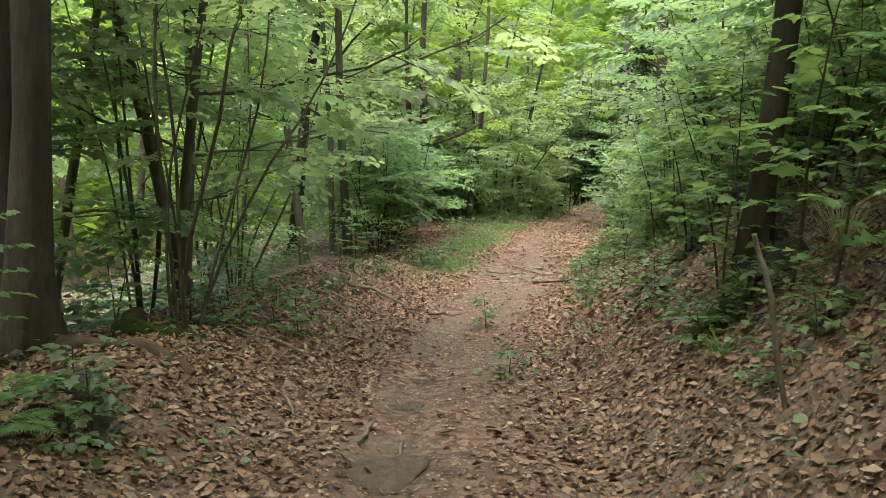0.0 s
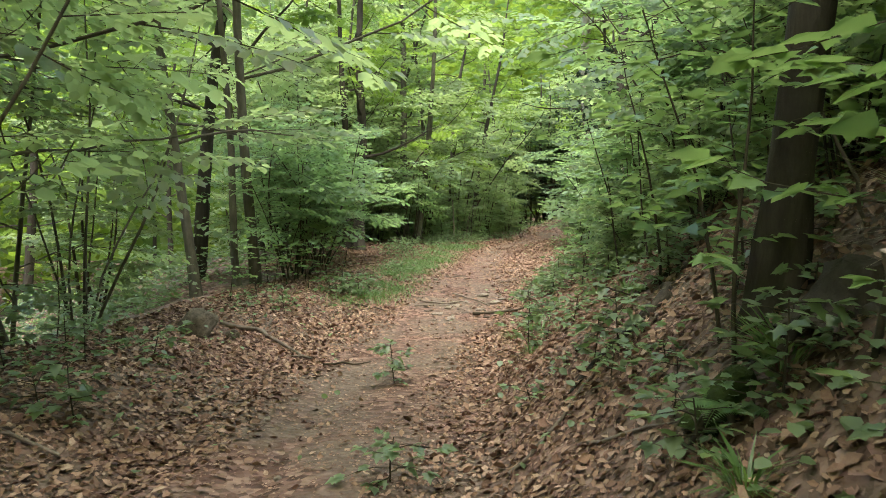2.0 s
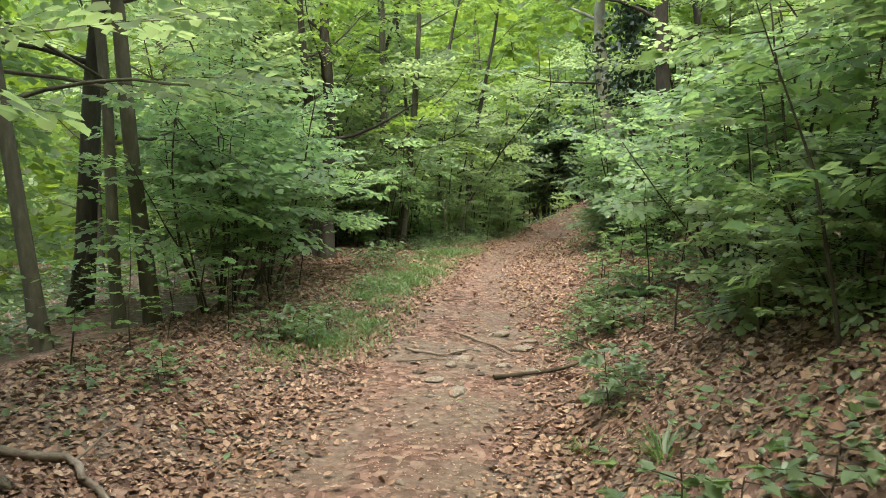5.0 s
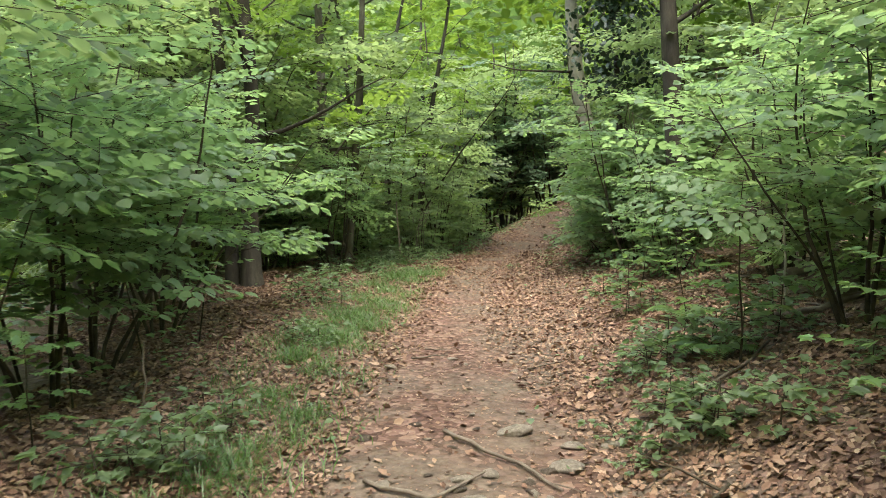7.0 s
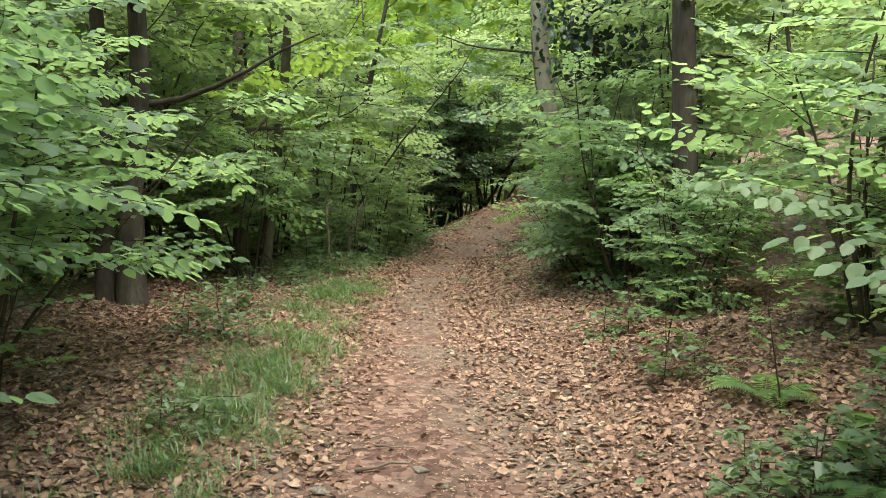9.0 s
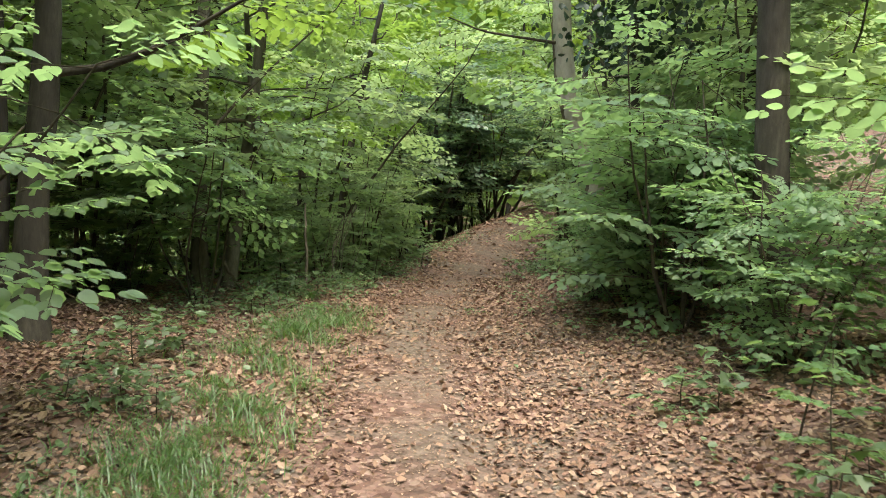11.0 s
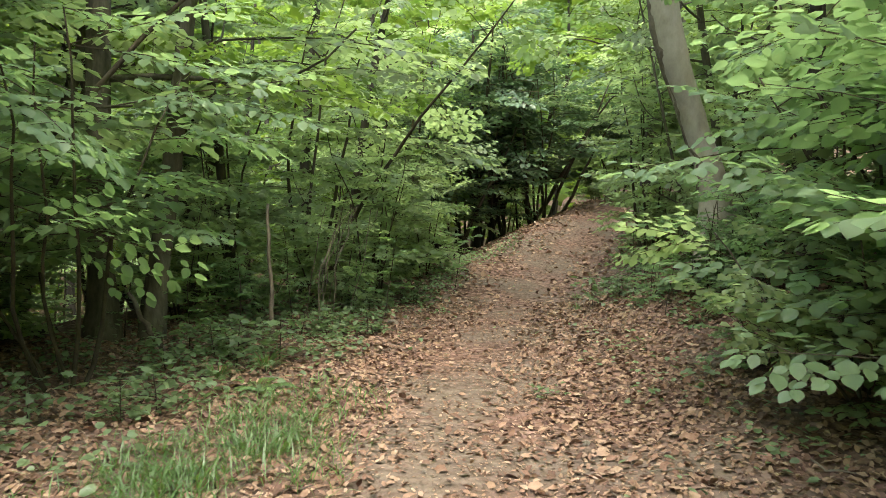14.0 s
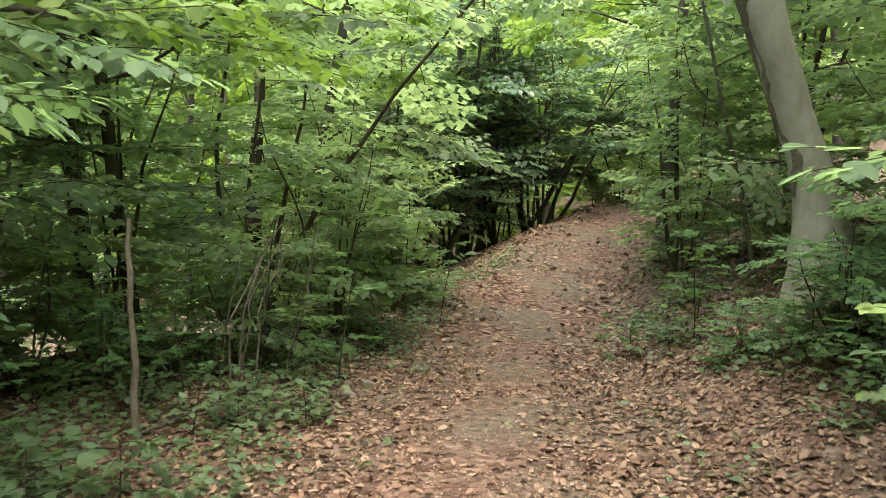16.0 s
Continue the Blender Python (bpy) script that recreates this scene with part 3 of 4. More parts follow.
# ---- thin pole trees down the left slope ----
for x, y in ((-2.9, 8.6), (-3.4, 10.5), (-4.2, 12.0), (-4.8, 9.0), (-5.5, 11), (-5, 6.5), (-3.1, 9.4), (-6.5, 8), (-4.0, 7.6), (-1.6, 25.6), (-2.4, 25.2), (-1.9, 27.6), (-3.0, 26.8), (-1.2, 29.8), (-2.4, 29.0), (-3.6, 28.4), (-1.7, 30.9), (0.5, 30.2), (1.4, 31.6), (-3.2, 22.4), (-2.0, 22.8), (8.9, 29.3), (9.6, 31.6), (8.3, 30.6)):
    POLES.put(placed(x, y, rng.uniform(0, 360), rng.uniform(0.8, 1.1), 0.03, (rng.normal(0, 4), rng.normal(0, 4))))

# ---- thickets, then lower shrubs ----
# Thickets at y < 2 are unseen, added to shade the start.
THICK = [(-0.9, 26.6), (-9.0, 4.6), (-9.5, 8.4), (-9.2, 14.2), (-2.6, 21.6), (-5.0, 16.4), (-3.4, 24.2),
         (-2.2, 26.4), (-5.2, 27.5), (-2.9, 30.6), (-0.6, 31.6), (1.2, 30.9), (2.5, 32.8), (0.4, 34.6), (3.7, 35.2), (2.4, 38.0), (4.6, 39.6), (-2.5, 35), (6.6, 42.6), (4.0, 44.5), (9.4, 46), (-0.5, 40),
         (5.4, 9.2), (5.5, 12.0), (5.9, 14.4), (5.9, 6.2), (7.3, 14.0), (8.0, 20.8), (7.6, 24.2), (8.8, 26.6), (9.6, 29.8), (10.4, 32.8), (9.0, 33.6), (12.2, 36.5), (12.6, 30.5),
         (14.4, 40.5), (11.4, 22.6), (10.2, 17.4), (9.6, 12.2), (8.4, 7.0), (16.8, 44), (13.4, 46.5), (-5.0, 1.4), (-2.7, 0.9), (-4.1, 1.7), (3.7, 1.5), (-1.6, -2.4), (18.5, 47), (12.6, 43.6), (14.2, 45.4), (11, 50), (6, 48), (3.5, 41)]
for x, y in THICK:
    THICKETS.put(placed(x, y, rng.uniform(0, 360), rng.uniform(0.85, 1.15), 0.05))
for x, y, scale in ((3.75, 10.2, 0.8), (3.7, 12.3, 0.85), (5.3, 14.4, 0.9), (5.7, 16.8, 0.85), (3.85, 7.7, 0.85), (3.7, 6.0, 0.8), (5.9, 24.0, 0.85),
                    (2.7, 29.9, 0.85), (3.4, 31.4, 0.95), (4.5, 33.7, 1.0), (4.2, 35.6, 0.8), (0.9, 29.4, 0.7), (9.0, 30.6, 0.85), (9.6, 34.6, 0.8), (8.6, 28.3, 0.8), (-2.7, 24.8, 0.8), (-1.6, 27.2, 0.7),
                    (6.3, 18.6, 0.8), (11.0, 37.0, 0.9), (12.4, 37.6, 0.8), (11.8, 43.6, 0.8), (10.6, 33.2, 0.75), (4.2, 3.6, 0.8), (3.3, 7.0, 0.6), (3.3, 9.0, 0.65), (-0.8, 27.7, 0.85), (-5.0, 7.6, 0.7), (-4.7, 5.4, 0.6), (-6.4, 9.2, 0.8), (-5.4, 3.8, 0.7), (-6.2, 6.6, 0.8), (-4.6, 9.6, 0.6), (-0.4, 26.6, 0.6), (3.3, 11.0, 0.6)):
    SHRUBS.put(placed(x, y, rng.uniform(0, 360), scale, 0.04))

for x, y, scale in ((6.9, 27.5, 0.55), (7.4, 27.0, 0.6), (3.2, 4.6, 0.8), (6.6, 28.4, 0.5), (6.0, 25.1, 0.8), (1.9, 29.6, 0.8)):
    HAZELS.put(placed(x, y, rng.uniform(0, 360), scale, 0.04))
for x, y, scale, form in ((5.85, 22.8, 1.0, 0), (6.3, 24.2, 0.95, 0), (5.9, 18.3, 0.95, 1), (4.7, 15.4, 0.8, 1), (5.7, 20.8, 0.62, 0),
                          (-1.25, 16.0, 0.9, 1), (-1.3, 17.3, 1.0, 2), (0.6, 26.1, 0.85, 2), (-1.2, 19.1, 0.95, 1), (-1.5, 20.4, 1.0, 2),
                          (3.9, 8.4, 0.8, 1), (4.0, 10.4, 0.85, 2), (4.1, 12.6, 0.85, 1)):
    TALL_HAZELS.put(placed(x, y, rng.uniform(0, 360), scale, 0.04), form)
for x, y, scale in ((-2.1, 6.65, 0.9), (-3.2, 8.3, 1.0), (-3.0, 11.2, 1.0), (-4.2, 6.9, 0.9)):
    COPPICE.put(placed(x, y, rng.uniform(0, 360), scale, 0.03))
HOLLIES = Kind([shrub_form(3.2, 5, 52, 0.34, 0.85, mat=HOLLY, name="holly", label="dark evergreen holly shrub shading bare earth", group="holly shrubs", stem_r=0.03, leaf_scale=0.9)])
for x, y, scale in ((7.4, 41.9, 1.55), (8.5, 43.0, 1.75), (6.3, 41.0, 1.3), (9.3, 42.0, 1.3), (7.9, 44.8, 1.7), (9.9, 43.6, 1.4)):
    HOLLIES.put(placed(x, y, rng.uniform(0, 360), scale, 0.04))
# Tall trees added for shade; those at y < 3 are unseen.
for x, y, turn in ((-3.3, 17.0, 200), (-3.5, 2.3, 90), (8.7, 25.4, 10), (0.5, 33.0, 70), (3.2, 36.8, 160), (5.4, 45.0, 300), (13.0, 39.4, 15), (10.2, 36.6, 220), (5.6, 0.5, 200), (5.4, 5.2, 80), (3.0, -1.6, 10), (-2.6, -2.0, 250)):
    TALL.put(placed(x, y, turn, 0.95), 0)

# ---- the wood behind: trees on both slopes, clear of the track ----
spots, tries = [], 0
while len(spots) < 32 and tries < 6000:
    tries += 1
    x, y = rng.uniform(-22, 30), rng.uniform(-10, 58)
    s = float(side_of(x, y))
    if abs(s) < 3.4 or (s < 0 and 12 < y < 34 and s > -4.8) or any((x - u) ** 2 + (y - w) ** 2 < 7.5 for u, w in spots) or (-4 < y < 33 and (abs(s) < 8.0 or (y < 18 and -16 < s < 0))):
        continue
    spots.append((x, y))
    TALL.put(placed(x, y, rng.uniform(0, 360), rng.uniform(0.8, 1.2), 0.05, (rng.normal(0, 2), rng.normal(0, 2))))


def far_woods():
    """The wood beyond, too far to tell tree from tree."""
    n = 85000
    a = rng.uniform(0, 2 * np.pi, n)
    r = rng.uniform(31, 60, n)
    x, y = 3 + r * np.sin(a), 20 + r * np.cos(a)
    h = rng.uniform(0, 1, n) ** 0.8 * (23 + 4 * np.sin(a * 9) + 3 * np.sin(a * 23 + 1))
    pos = np.stack([x, y, land(x, y) + h], -1)
    bb = Build()
    leaves(bb, pos, rng.normal(0, 1, (n, 3)) * [1, 1, 0.4], unit(rng.normal(0, 0.5, (n, 3)) + [0, 0, 1]), rng.uniform(0.5, 1.05, n), "far")
    return tagged(new("far_woods", bb.mesh("far_woods", FAR_LEAF)), "green mass of distant summer woodland foliage", "woodland", kind="stuff")


far_woods()

# the closed wall of forest past the last trees
bd = Build()
wa = np.linspace(0, 2 * np.pi, 181)[:-1]
wz = np.linspace(-14, 34, 13)
wr = 66 + 2.5 * np.sin(wa * 17)[None] + 1.5 * np.sin(wa * 41 + 1)[None] + 2.0 * np.sin(wz * 0.9)[:, None] * np.sin(wa * 29)[None]
top = (3.5 * np.sin(wa * 13) + 2.5 * np.sin(wa * 37))[None] * (wz > 30)[:, None]
bd.add(np.stack([3 + wr * np.sin(wa)[None], 20 + wr * np.cos(wa)[None], wz[:, None] + 0 * wr + top], -1).reshape(-1, 3),
       [[r * 180 + k, r * 180 + (k + 1) % 180, (r + 1) * 180 + (k + 1) % 180, (r + 1) * 180 + k] for r in range(12) for k in range(180)])
tagged(new("backdrop", bd.mesh("backdrop", WOODWALL, True)), "dense green woodland closing the distance", "backdrop", kind="structure")


# ---- fallen leaves, grass and low cover ----
def scatter(count, y0, y1, s0, s1, keep):
    y = rng.uniform(y0, y1, count)
    s = rng.uniform(s0, s1, count)
    x = TRACK_X(y) + s / 0.96
    ok = rng.uniform(0, 1, count) < keep(s, y)
    return x[ok], y[ok], s[ok]


def slope_normal(x, y):
    e = 0.06
    return unit(np.stack([-(land(x + e, y) - land(x - e, y)) / (2 * e), -(land(x, y + e) - land(x, y - e)) / (2 * e), np.ones_like(x)], -1))


def litter_keep(s, y):
    patch = 0.5 + 0.5 * np.sin(2.3 * s + 1.1 * y) * np.sin(1.7 * y - 1.3 * s + 1.0)
    middle = np.exp(-((s + 0.1) / 0.6) ** 2)
    bare = np.exp(-((s + 0.05) / 0.75) ** 2) * np.exp(-((y - 14.6) / 2.6) ** 2)
    rut = np.exp(-((s + 0.6) / 0.3) ** 2) * np.clip(1 - (y - 9) / 4, 0, 1)
    steep = np.clip((s - 1.3) / 0.4, 0, 1) * np.clip((13 - y) / 3, 0, 1)
    return np.clip(0.75 + 0.35 * patch - 0.72 * middle * (0.65 + patch) - 0.8 * rut - 1.05 * bare - 0.2 * steep * (0.4 + patch), 0.05, 1)


def litter(count, y0, y1, s0, s1, size):
    x, y, s = scatter(count, y0, y1, s0, s1, litter_keep)
    n = len(x)
    nrm = unit(slope_normal(x, y) + rng.normal(0, 0.42, (n, 3)))
    a = rng.uniform(0, 2 * np.pi, n)
    way = np.stack([np.cos(a), np.sin(a), rng.normal(0, 0.15, n)], -1)
    way = unit(way - nrm * (way * nrm).sum(-1, keepdims=True))
    bb = Build()
    leaves(bb, np.stack([x, y, land(x, y) + rng.uniform(0.001, 0.02, n)], -1), way, nrm, size * rng.choice([0.55, 0.8, 1.0, 1.3, 1.7], n, p=[0.25, 0.25, 0.25, 0.17, 0.08]) * rng.uniform(0.8, 1.2, n), "curl")
    return tagged(new("fallen_leaves", bb.mesh("fallen_leaves", LITTER)), "dry brown and tan fallen beech leaves covering the forest floor", "fallen leaves", kind="stuff")


litter(185000, 0.8, 18, -3.4, 3.2, 0.044)
litter(130000, 18, 31, -4.5, 3.8, 0.045)
litter(24000, 31, 46, -5, 5, 0.08)


def crumbs():
    """Trodden leaf crumbs and chips in the middle of the track."""
    x, y, s = scatter(60000, 2.5, 30, -1.3, 1.3, lambda s, y: np.exp(-(s / 0.8) ** 2) * (1 - 0.7 * np.exp(-((y - 14.6) / 2.2) ** 2)) * (0.4 + 0.6 * (np.sin(5 * y + 3 * s) * np.sin(4 * s - 2 * y) > -0.2)))
    n = len(x)
    a = rng.uniform(0, 2 * np.pi, n)
    bb = Build()
    leaves(bb, np.stack([x, y, land(x, y) + rng.uniform(0.001, 0.006, n)], -1), np.stack([np.cos(a), np.sin(a), np.zeros(n)], -1), unit(slope_normal(x, y) + rng.normal(0, 0.2, (n, 3))), rng.uniform(0.01, 0.028, n), "curl")
    return tagged(new("leaf_crumbs", bb.mesh("leaf_crumbs", LITTER)), "trodden crumbs of dry brown leaves on bare earth", "leaf crumbs", kind="stuff")


crumbs()


def grass():
    def keep(s, y):
        strip = np.exp(-((s + 1.35 + 0.02 * (22 - y)) / 0.42) ** 2) * np.clip((y - 13.5) / 2, 0, 1) * np.clip((26 - y) / 2, 0, 1)
        return strip * np.clip(0.38 + np.sin(3.1 * y + 2.2 * s) * np.sin(1.9 * y + 4 * s + 0.7) * 0.55 + 0.35 * np.sin(7.3 * y - 5 * s) * np.sin(6 * s + 3.7 * y), 0.03, 1)
    x, y, s = scatter(130000, 13, 27, -2.6, -0.6, keep)
    n = len(x)
    a = rng.uniform(0, 2 * np.pi, n)
    way = unit(np.stack([np.cos(a) * 0.6, np.sin(a) * 0.6, rng.uniform(0.5, 1.3, n)], -1))
    bb = Build()
    leaves(bb, np.stack([x, y, land(x, y) - 0.01], -1), way, np.stack([-np.cos(a), -np.sin(a), np.full(n, 0.5)], -1), rng.uniform(0.06, 0.22, n), "blade")
    return tagged(new("grass", bb.mesh("grass", GRASS)), "strip of soft green grass along the track edge", "grass", kind="stuff")


grass()


def low_cover():
    def keep(s, y):
        left = np.exp(-((s + 2.3) / 0.8) ** 2) * (0.25 + 0.75 * np.clip((y - 23) / 3, 0, 1)) + 1.2 * np.clip((-1.2 - s) / 0.3, 0, 1) * np.clip((4.2 + s) / 1.0, 0, 1) * np.clip((y - 25) / 2, 0, 1)
        right = np.exp(-((s - 1.9) / 0.65) ** 2) * (0.5 + 0.4 * np.clip((y - 24) / 3, 0, 1) + 0.5 * np.clip((12 - y) / 2, 0, 1)) * np.where((y > 17) & (y < 22.5), 0.25, 1.0)
        clump_ = np.clip(np.sin(2.7 * y + 1.9 * s) * np.sin(3.3 * s - 1.4 * y + 0.4) * 1.8 + 0.15 + 0.45 * ((y > 25) & (s < 0)), 0, 1)
        return (left + right) * clump_
    x, y, s = scatter(85000, 2.5, 37, -4.2, 3.2, keep)
    n = len(x)
    a = rng.uniform(0, 2 * np.pi, n)
    way = np.stack([np.cos(a), np.sin(a), rng.normal(-0.1, 0.25, n)], -1)
    bb = Build()
    leaves(bb, np.stack([x, y, land(x, y) + 0.02 + 0.22 * rng.uniform(0, 1, n) ** 1.7], -1), way, unit(rng.normal(0, 0.3, (n, 3)) + [0, 0, 1]), rng.uniform(0.03, 0.075, n), "oval")
    return tagged(new("ground_cover", bb.mesh("ground_cover", HERB)), "low green ivy and bramble leaves beside the track", "ground cover", kind="stuff")


low_cover()


def slope_undergrowth():
    """Brambles and young growth down the left slope and up the right one."""
    x1, y1, s1 = scatter(46000, 1, 20, -11, -3.4, lambda s, y: np.clip(0.35 + np.sin(1.3 * s + y) * np.sin(0.9 * y - 1.7 * s), 0, 1) * np.where((y > 15) & (s > -5), 0.3, 1))
    x2, y2, s2 = scatter(24000, 2, 34, 2.6, 9, lambda s, y: np.clip(0.3 + np.sin(1.5 * s + 0.8 * y) * np.sin(1.1 * y - 1.3 * s + 1), 0, 1) * np.where((y > 16) & (y < 24), 0.4, 1))
    x3, y3, s3 = scatter(12000, 20, 40, -10, -4.5, lambda s, y: np.clip(0.3 + np.sin(1.3 * s + y) * np.sin(0.9 * y - 1.7 * s), 0, 1))
    x, y = np.concatenate([x1, x2, x3]), np.concatenate([y1, y2, y3])
    n = len(x)
    a = rng.uniform(0, 2 * np.pi, n)
    bb = Build()
    tall = 0.35 + 0.35 * np.sin(2.1 * x + 1.3 * y) * np.sin(1.7 * y - x)
    leaves(bb, np.stack([x, y, land(x, y) + 0.03 + rng.uniform(0, 1, n) ** 1.3 * (0.25 + tall)], -1), np.stack([np.cos(a), np.sin(a), rng.normal(-0.1, 0.2, n)], -1), unit(rng.normal(0, 0.3, (n, 3)) + [0, 0, 1]), rng.uniform(0.06, 0.13, n), "far")
    return tagged(new("undergrowth", bb.mesh("undergrowth", HERB)), "knee-high green brambles and seedlings on the wooded slope", "undergrowth", kind="stuff")


slope_undergrowth()


# ---- saplings and herbs ----
def sapling_form(height, twigs, leaf, label, mat, shape="broad", spread=0.4, name="sapling", group="saplings", pairs=4):
    """A slender stem with a few side twigs that carry large leaves in pairs."""
    root = thing(name, label, "plant", group)
    stem, wood, crown = Build(), Build(), Build()
    line = bent([0, 0, -0.06], [rng.normal(0, 0.12), rng.normal(0, 0.12), 1], height, 6, 0.08, 0.03)
    tube(stem, line, np.linspace(0.004 + 0.005 * height, 0.003, 7), 5)
    pos, way = [], []
    for i in range(twigs):
        a = i * 2.4 + rng.uniform(-0.4, 0.4)
        p = along(line, 0.25 + 0.74 * (i + 0.5) / twigs)
        tw = bent(p, [math.cos(a), math.sin(a), 0.25], spread * rng.uniform(0.6, 1.2), 3, 0.12, -0.06)
        tube(wood, tw, np.linspace(0.004, 0.0015, 4), 3, cap=False)
        for j in range(pairs):
            q = along(tw, (j + 0.9) / pairs)
            d = tw[-1] - tw[0]
            for sgn in (-1, 1):
                turn = sgn * rng.uniform(0.5, 1.1)
                pos.append(q)
                way.append([d[0] * math.cos(turn) - d[1] * math.sin(turn), d[0] * math.sin(turn) + d[1] * math.cos(turn), -0.05 * spread + rng.normal(0, 0.06)])
        pos.append(tw[-1])
        way.append(tw[-1] - tw[0])
    n = len(pos)
    leaves(crown, np.array(pos), np.array(way), unit(rng.normal(0, 0.28, (n, 3)) + [0, 0, 1]), leaf * rng.uniform(0.6, 1.25, n), shape)
    part("stem", stem, TWIG, root, smooth=True)
    tagged(part("branchwork", wood, TWIG, root), kind="stuff")
    part("foliage", crown, mat, root)
    return root


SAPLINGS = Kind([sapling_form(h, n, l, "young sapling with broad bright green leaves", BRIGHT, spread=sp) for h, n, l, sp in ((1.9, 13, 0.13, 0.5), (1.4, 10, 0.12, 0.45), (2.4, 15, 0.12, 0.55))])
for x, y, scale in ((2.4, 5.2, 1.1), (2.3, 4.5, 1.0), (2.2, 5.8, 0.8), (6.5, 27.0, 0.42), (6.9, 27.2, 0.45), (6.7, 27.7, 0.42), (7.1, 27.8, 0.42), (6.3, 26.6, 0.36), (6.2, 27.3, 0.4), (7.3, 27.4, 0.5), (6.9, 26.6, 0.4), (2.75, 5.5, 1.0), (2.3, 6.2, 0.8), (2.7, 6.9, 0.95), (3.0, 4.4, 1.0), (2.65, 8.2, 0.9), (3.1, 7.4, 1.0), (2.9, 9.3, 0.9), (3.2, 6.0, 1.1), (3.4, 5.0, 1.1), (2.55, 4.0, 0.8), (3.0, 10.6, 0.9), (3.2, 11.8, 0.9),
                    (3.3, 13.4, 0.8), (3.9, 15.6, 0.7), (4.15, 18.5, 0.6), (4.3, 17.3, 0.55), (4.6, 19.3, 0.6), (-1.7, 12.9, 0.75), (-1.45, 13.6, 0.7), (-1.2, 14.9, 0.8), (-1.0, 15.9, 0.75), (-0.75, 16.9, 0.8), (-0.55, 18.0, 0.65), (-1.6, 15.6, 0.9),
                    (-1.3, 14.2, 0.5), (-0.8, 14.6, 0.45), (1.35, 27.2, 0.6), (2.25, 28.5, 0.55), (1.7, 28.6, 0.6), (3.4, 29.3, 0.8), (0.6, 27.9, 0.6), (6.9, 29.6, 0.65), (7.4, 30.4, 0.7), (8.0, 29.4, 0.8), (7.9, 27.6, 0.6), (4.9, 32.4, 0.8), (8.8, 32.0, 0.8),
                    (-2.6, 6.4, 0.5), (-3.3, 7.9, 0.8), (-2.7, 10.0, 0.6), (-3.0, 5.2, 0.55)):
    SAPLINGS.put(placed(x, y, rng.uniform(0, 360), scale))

HERBS = Kind([sapling_form(h, n, l, "low green woodland herb with soft leaves", HERB, spread=0.22, name="herb", group="woodland herbs", pairs=2) for h, n, l in ((0.3, 9, 0.075), (0.42, 11, 0.08), (0.22, 8, 0.065))])
for x, y, k, r in ((-1.75, 7.2, 7, 0.45), (-1.9, 4.0, 4, 0.3), (-2.3, 8.6, 4, 0.5), (1.45, 24.9, 3, 0.5), (1.3, 26.7, 7, 0.6), (2.0, 26.9, 5, 0.4), (2.6, 28.4, 9, 0.6), (3.2, 29.6, 6, 0.5), (3.9, 30.8, 6, 0.5), (6.55, 26.9, 9, 0.4), (7.0, 27.6, 8, 0.4),
                   (6.9, 30.0, 6, 0.5), (7.7, 31.4, 7, 0.5), (2.2, 4.4, 4, 0.3), (2.3, 5.6, 6, 0.45), (2.6, 6.6, 6, 0.45), (2.15, 7.4, 5, 0.4), (2.6, 8.4, 5, 0.4), (2.35, 9.6, 5, 0.5), (2.6, 12.2, 5, 0.5), (3.1, 14.9, 13, 0.5), (3.55, 16.3, 12, 0.5), (4.4, 16.0, 8, 0.6), (4.0, 14.2, 8, 0.5), (4.3, 18.4, 4, 0.3), (0.3, 15.6, 5, 0.7), (0.4, 18.4, 4, 0.5),
                   (0.2, 20.6, 6, 0.7), (0.6, 22.4, 5, 0.6), (0.2, 24.4, 4, 0.6), (4.4, 20.2, 3, 0.3), (-0.9, 12.8, 4, 0.4), (-1.9, 9.2, 3, 0.3), (-0.2, 14.6, 4, 0.3), (4.3, 25.4, 1, 0.1), (0.75, 6.7, 1, 0.03), (0.6, 9.5, 1, 0.03)):
    for i in range(k):
        px, py = x + rng.normal(0, r * 0.6), y + rng.normal(0, r * 0.6)
        HERBS.put(placed(px, py, rng.uniform(0, 360), rng.uniform(0.7, 1.2)))


def fern(x, y, fronds, length):
    """A fern: arched fronds with paired leaflets."""
    root = thing("fern", "green fern with arching feathery fronds on the bank", "fern", "ferns")
    for i in range(fronds):
        a = 2 * math.pi * i / fronds + rng.uniform(-0.3, 0.3)
        one = Build()
        u = np.linspace(0, 1, 26)
        line = np.stack([np.cos(a) * length * u, np.sin(a) * length * u, length * (0.75 * u - 0.75 * u ** 2.2)], -1)
        tube(one, line, np.linspace(0.004, 0.001, 26), 3, cap=False)
        side = np.array([-math.sin(a), math.cos(a), 0])
        for sgn in (-1, 1):
            ps = line[2:]
            leaves(one, ps, sgn * side[None] + np.array([math.cos(a), math.sin(a), -0.1]) * 0.5, np.tile([0, 0, 1.0], (len(ps), 1)) + rng.normal(0, 0.1, (len(ps), 3)), length * 0.27 * np.sin(np.pi * np.clip(u[2:] * 0.85 + 0.15, 0, 0.97)), "lance")
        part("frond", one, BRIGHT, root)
    root.matrix_basis = placed(x, y)


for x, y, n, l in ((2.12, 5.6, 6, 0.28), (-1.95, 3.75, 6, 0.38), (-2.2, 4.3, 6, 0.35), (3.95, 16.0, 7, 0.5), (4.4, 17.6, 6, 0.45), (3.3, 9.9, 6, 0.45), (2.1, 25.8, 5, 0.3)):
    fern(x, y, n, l)


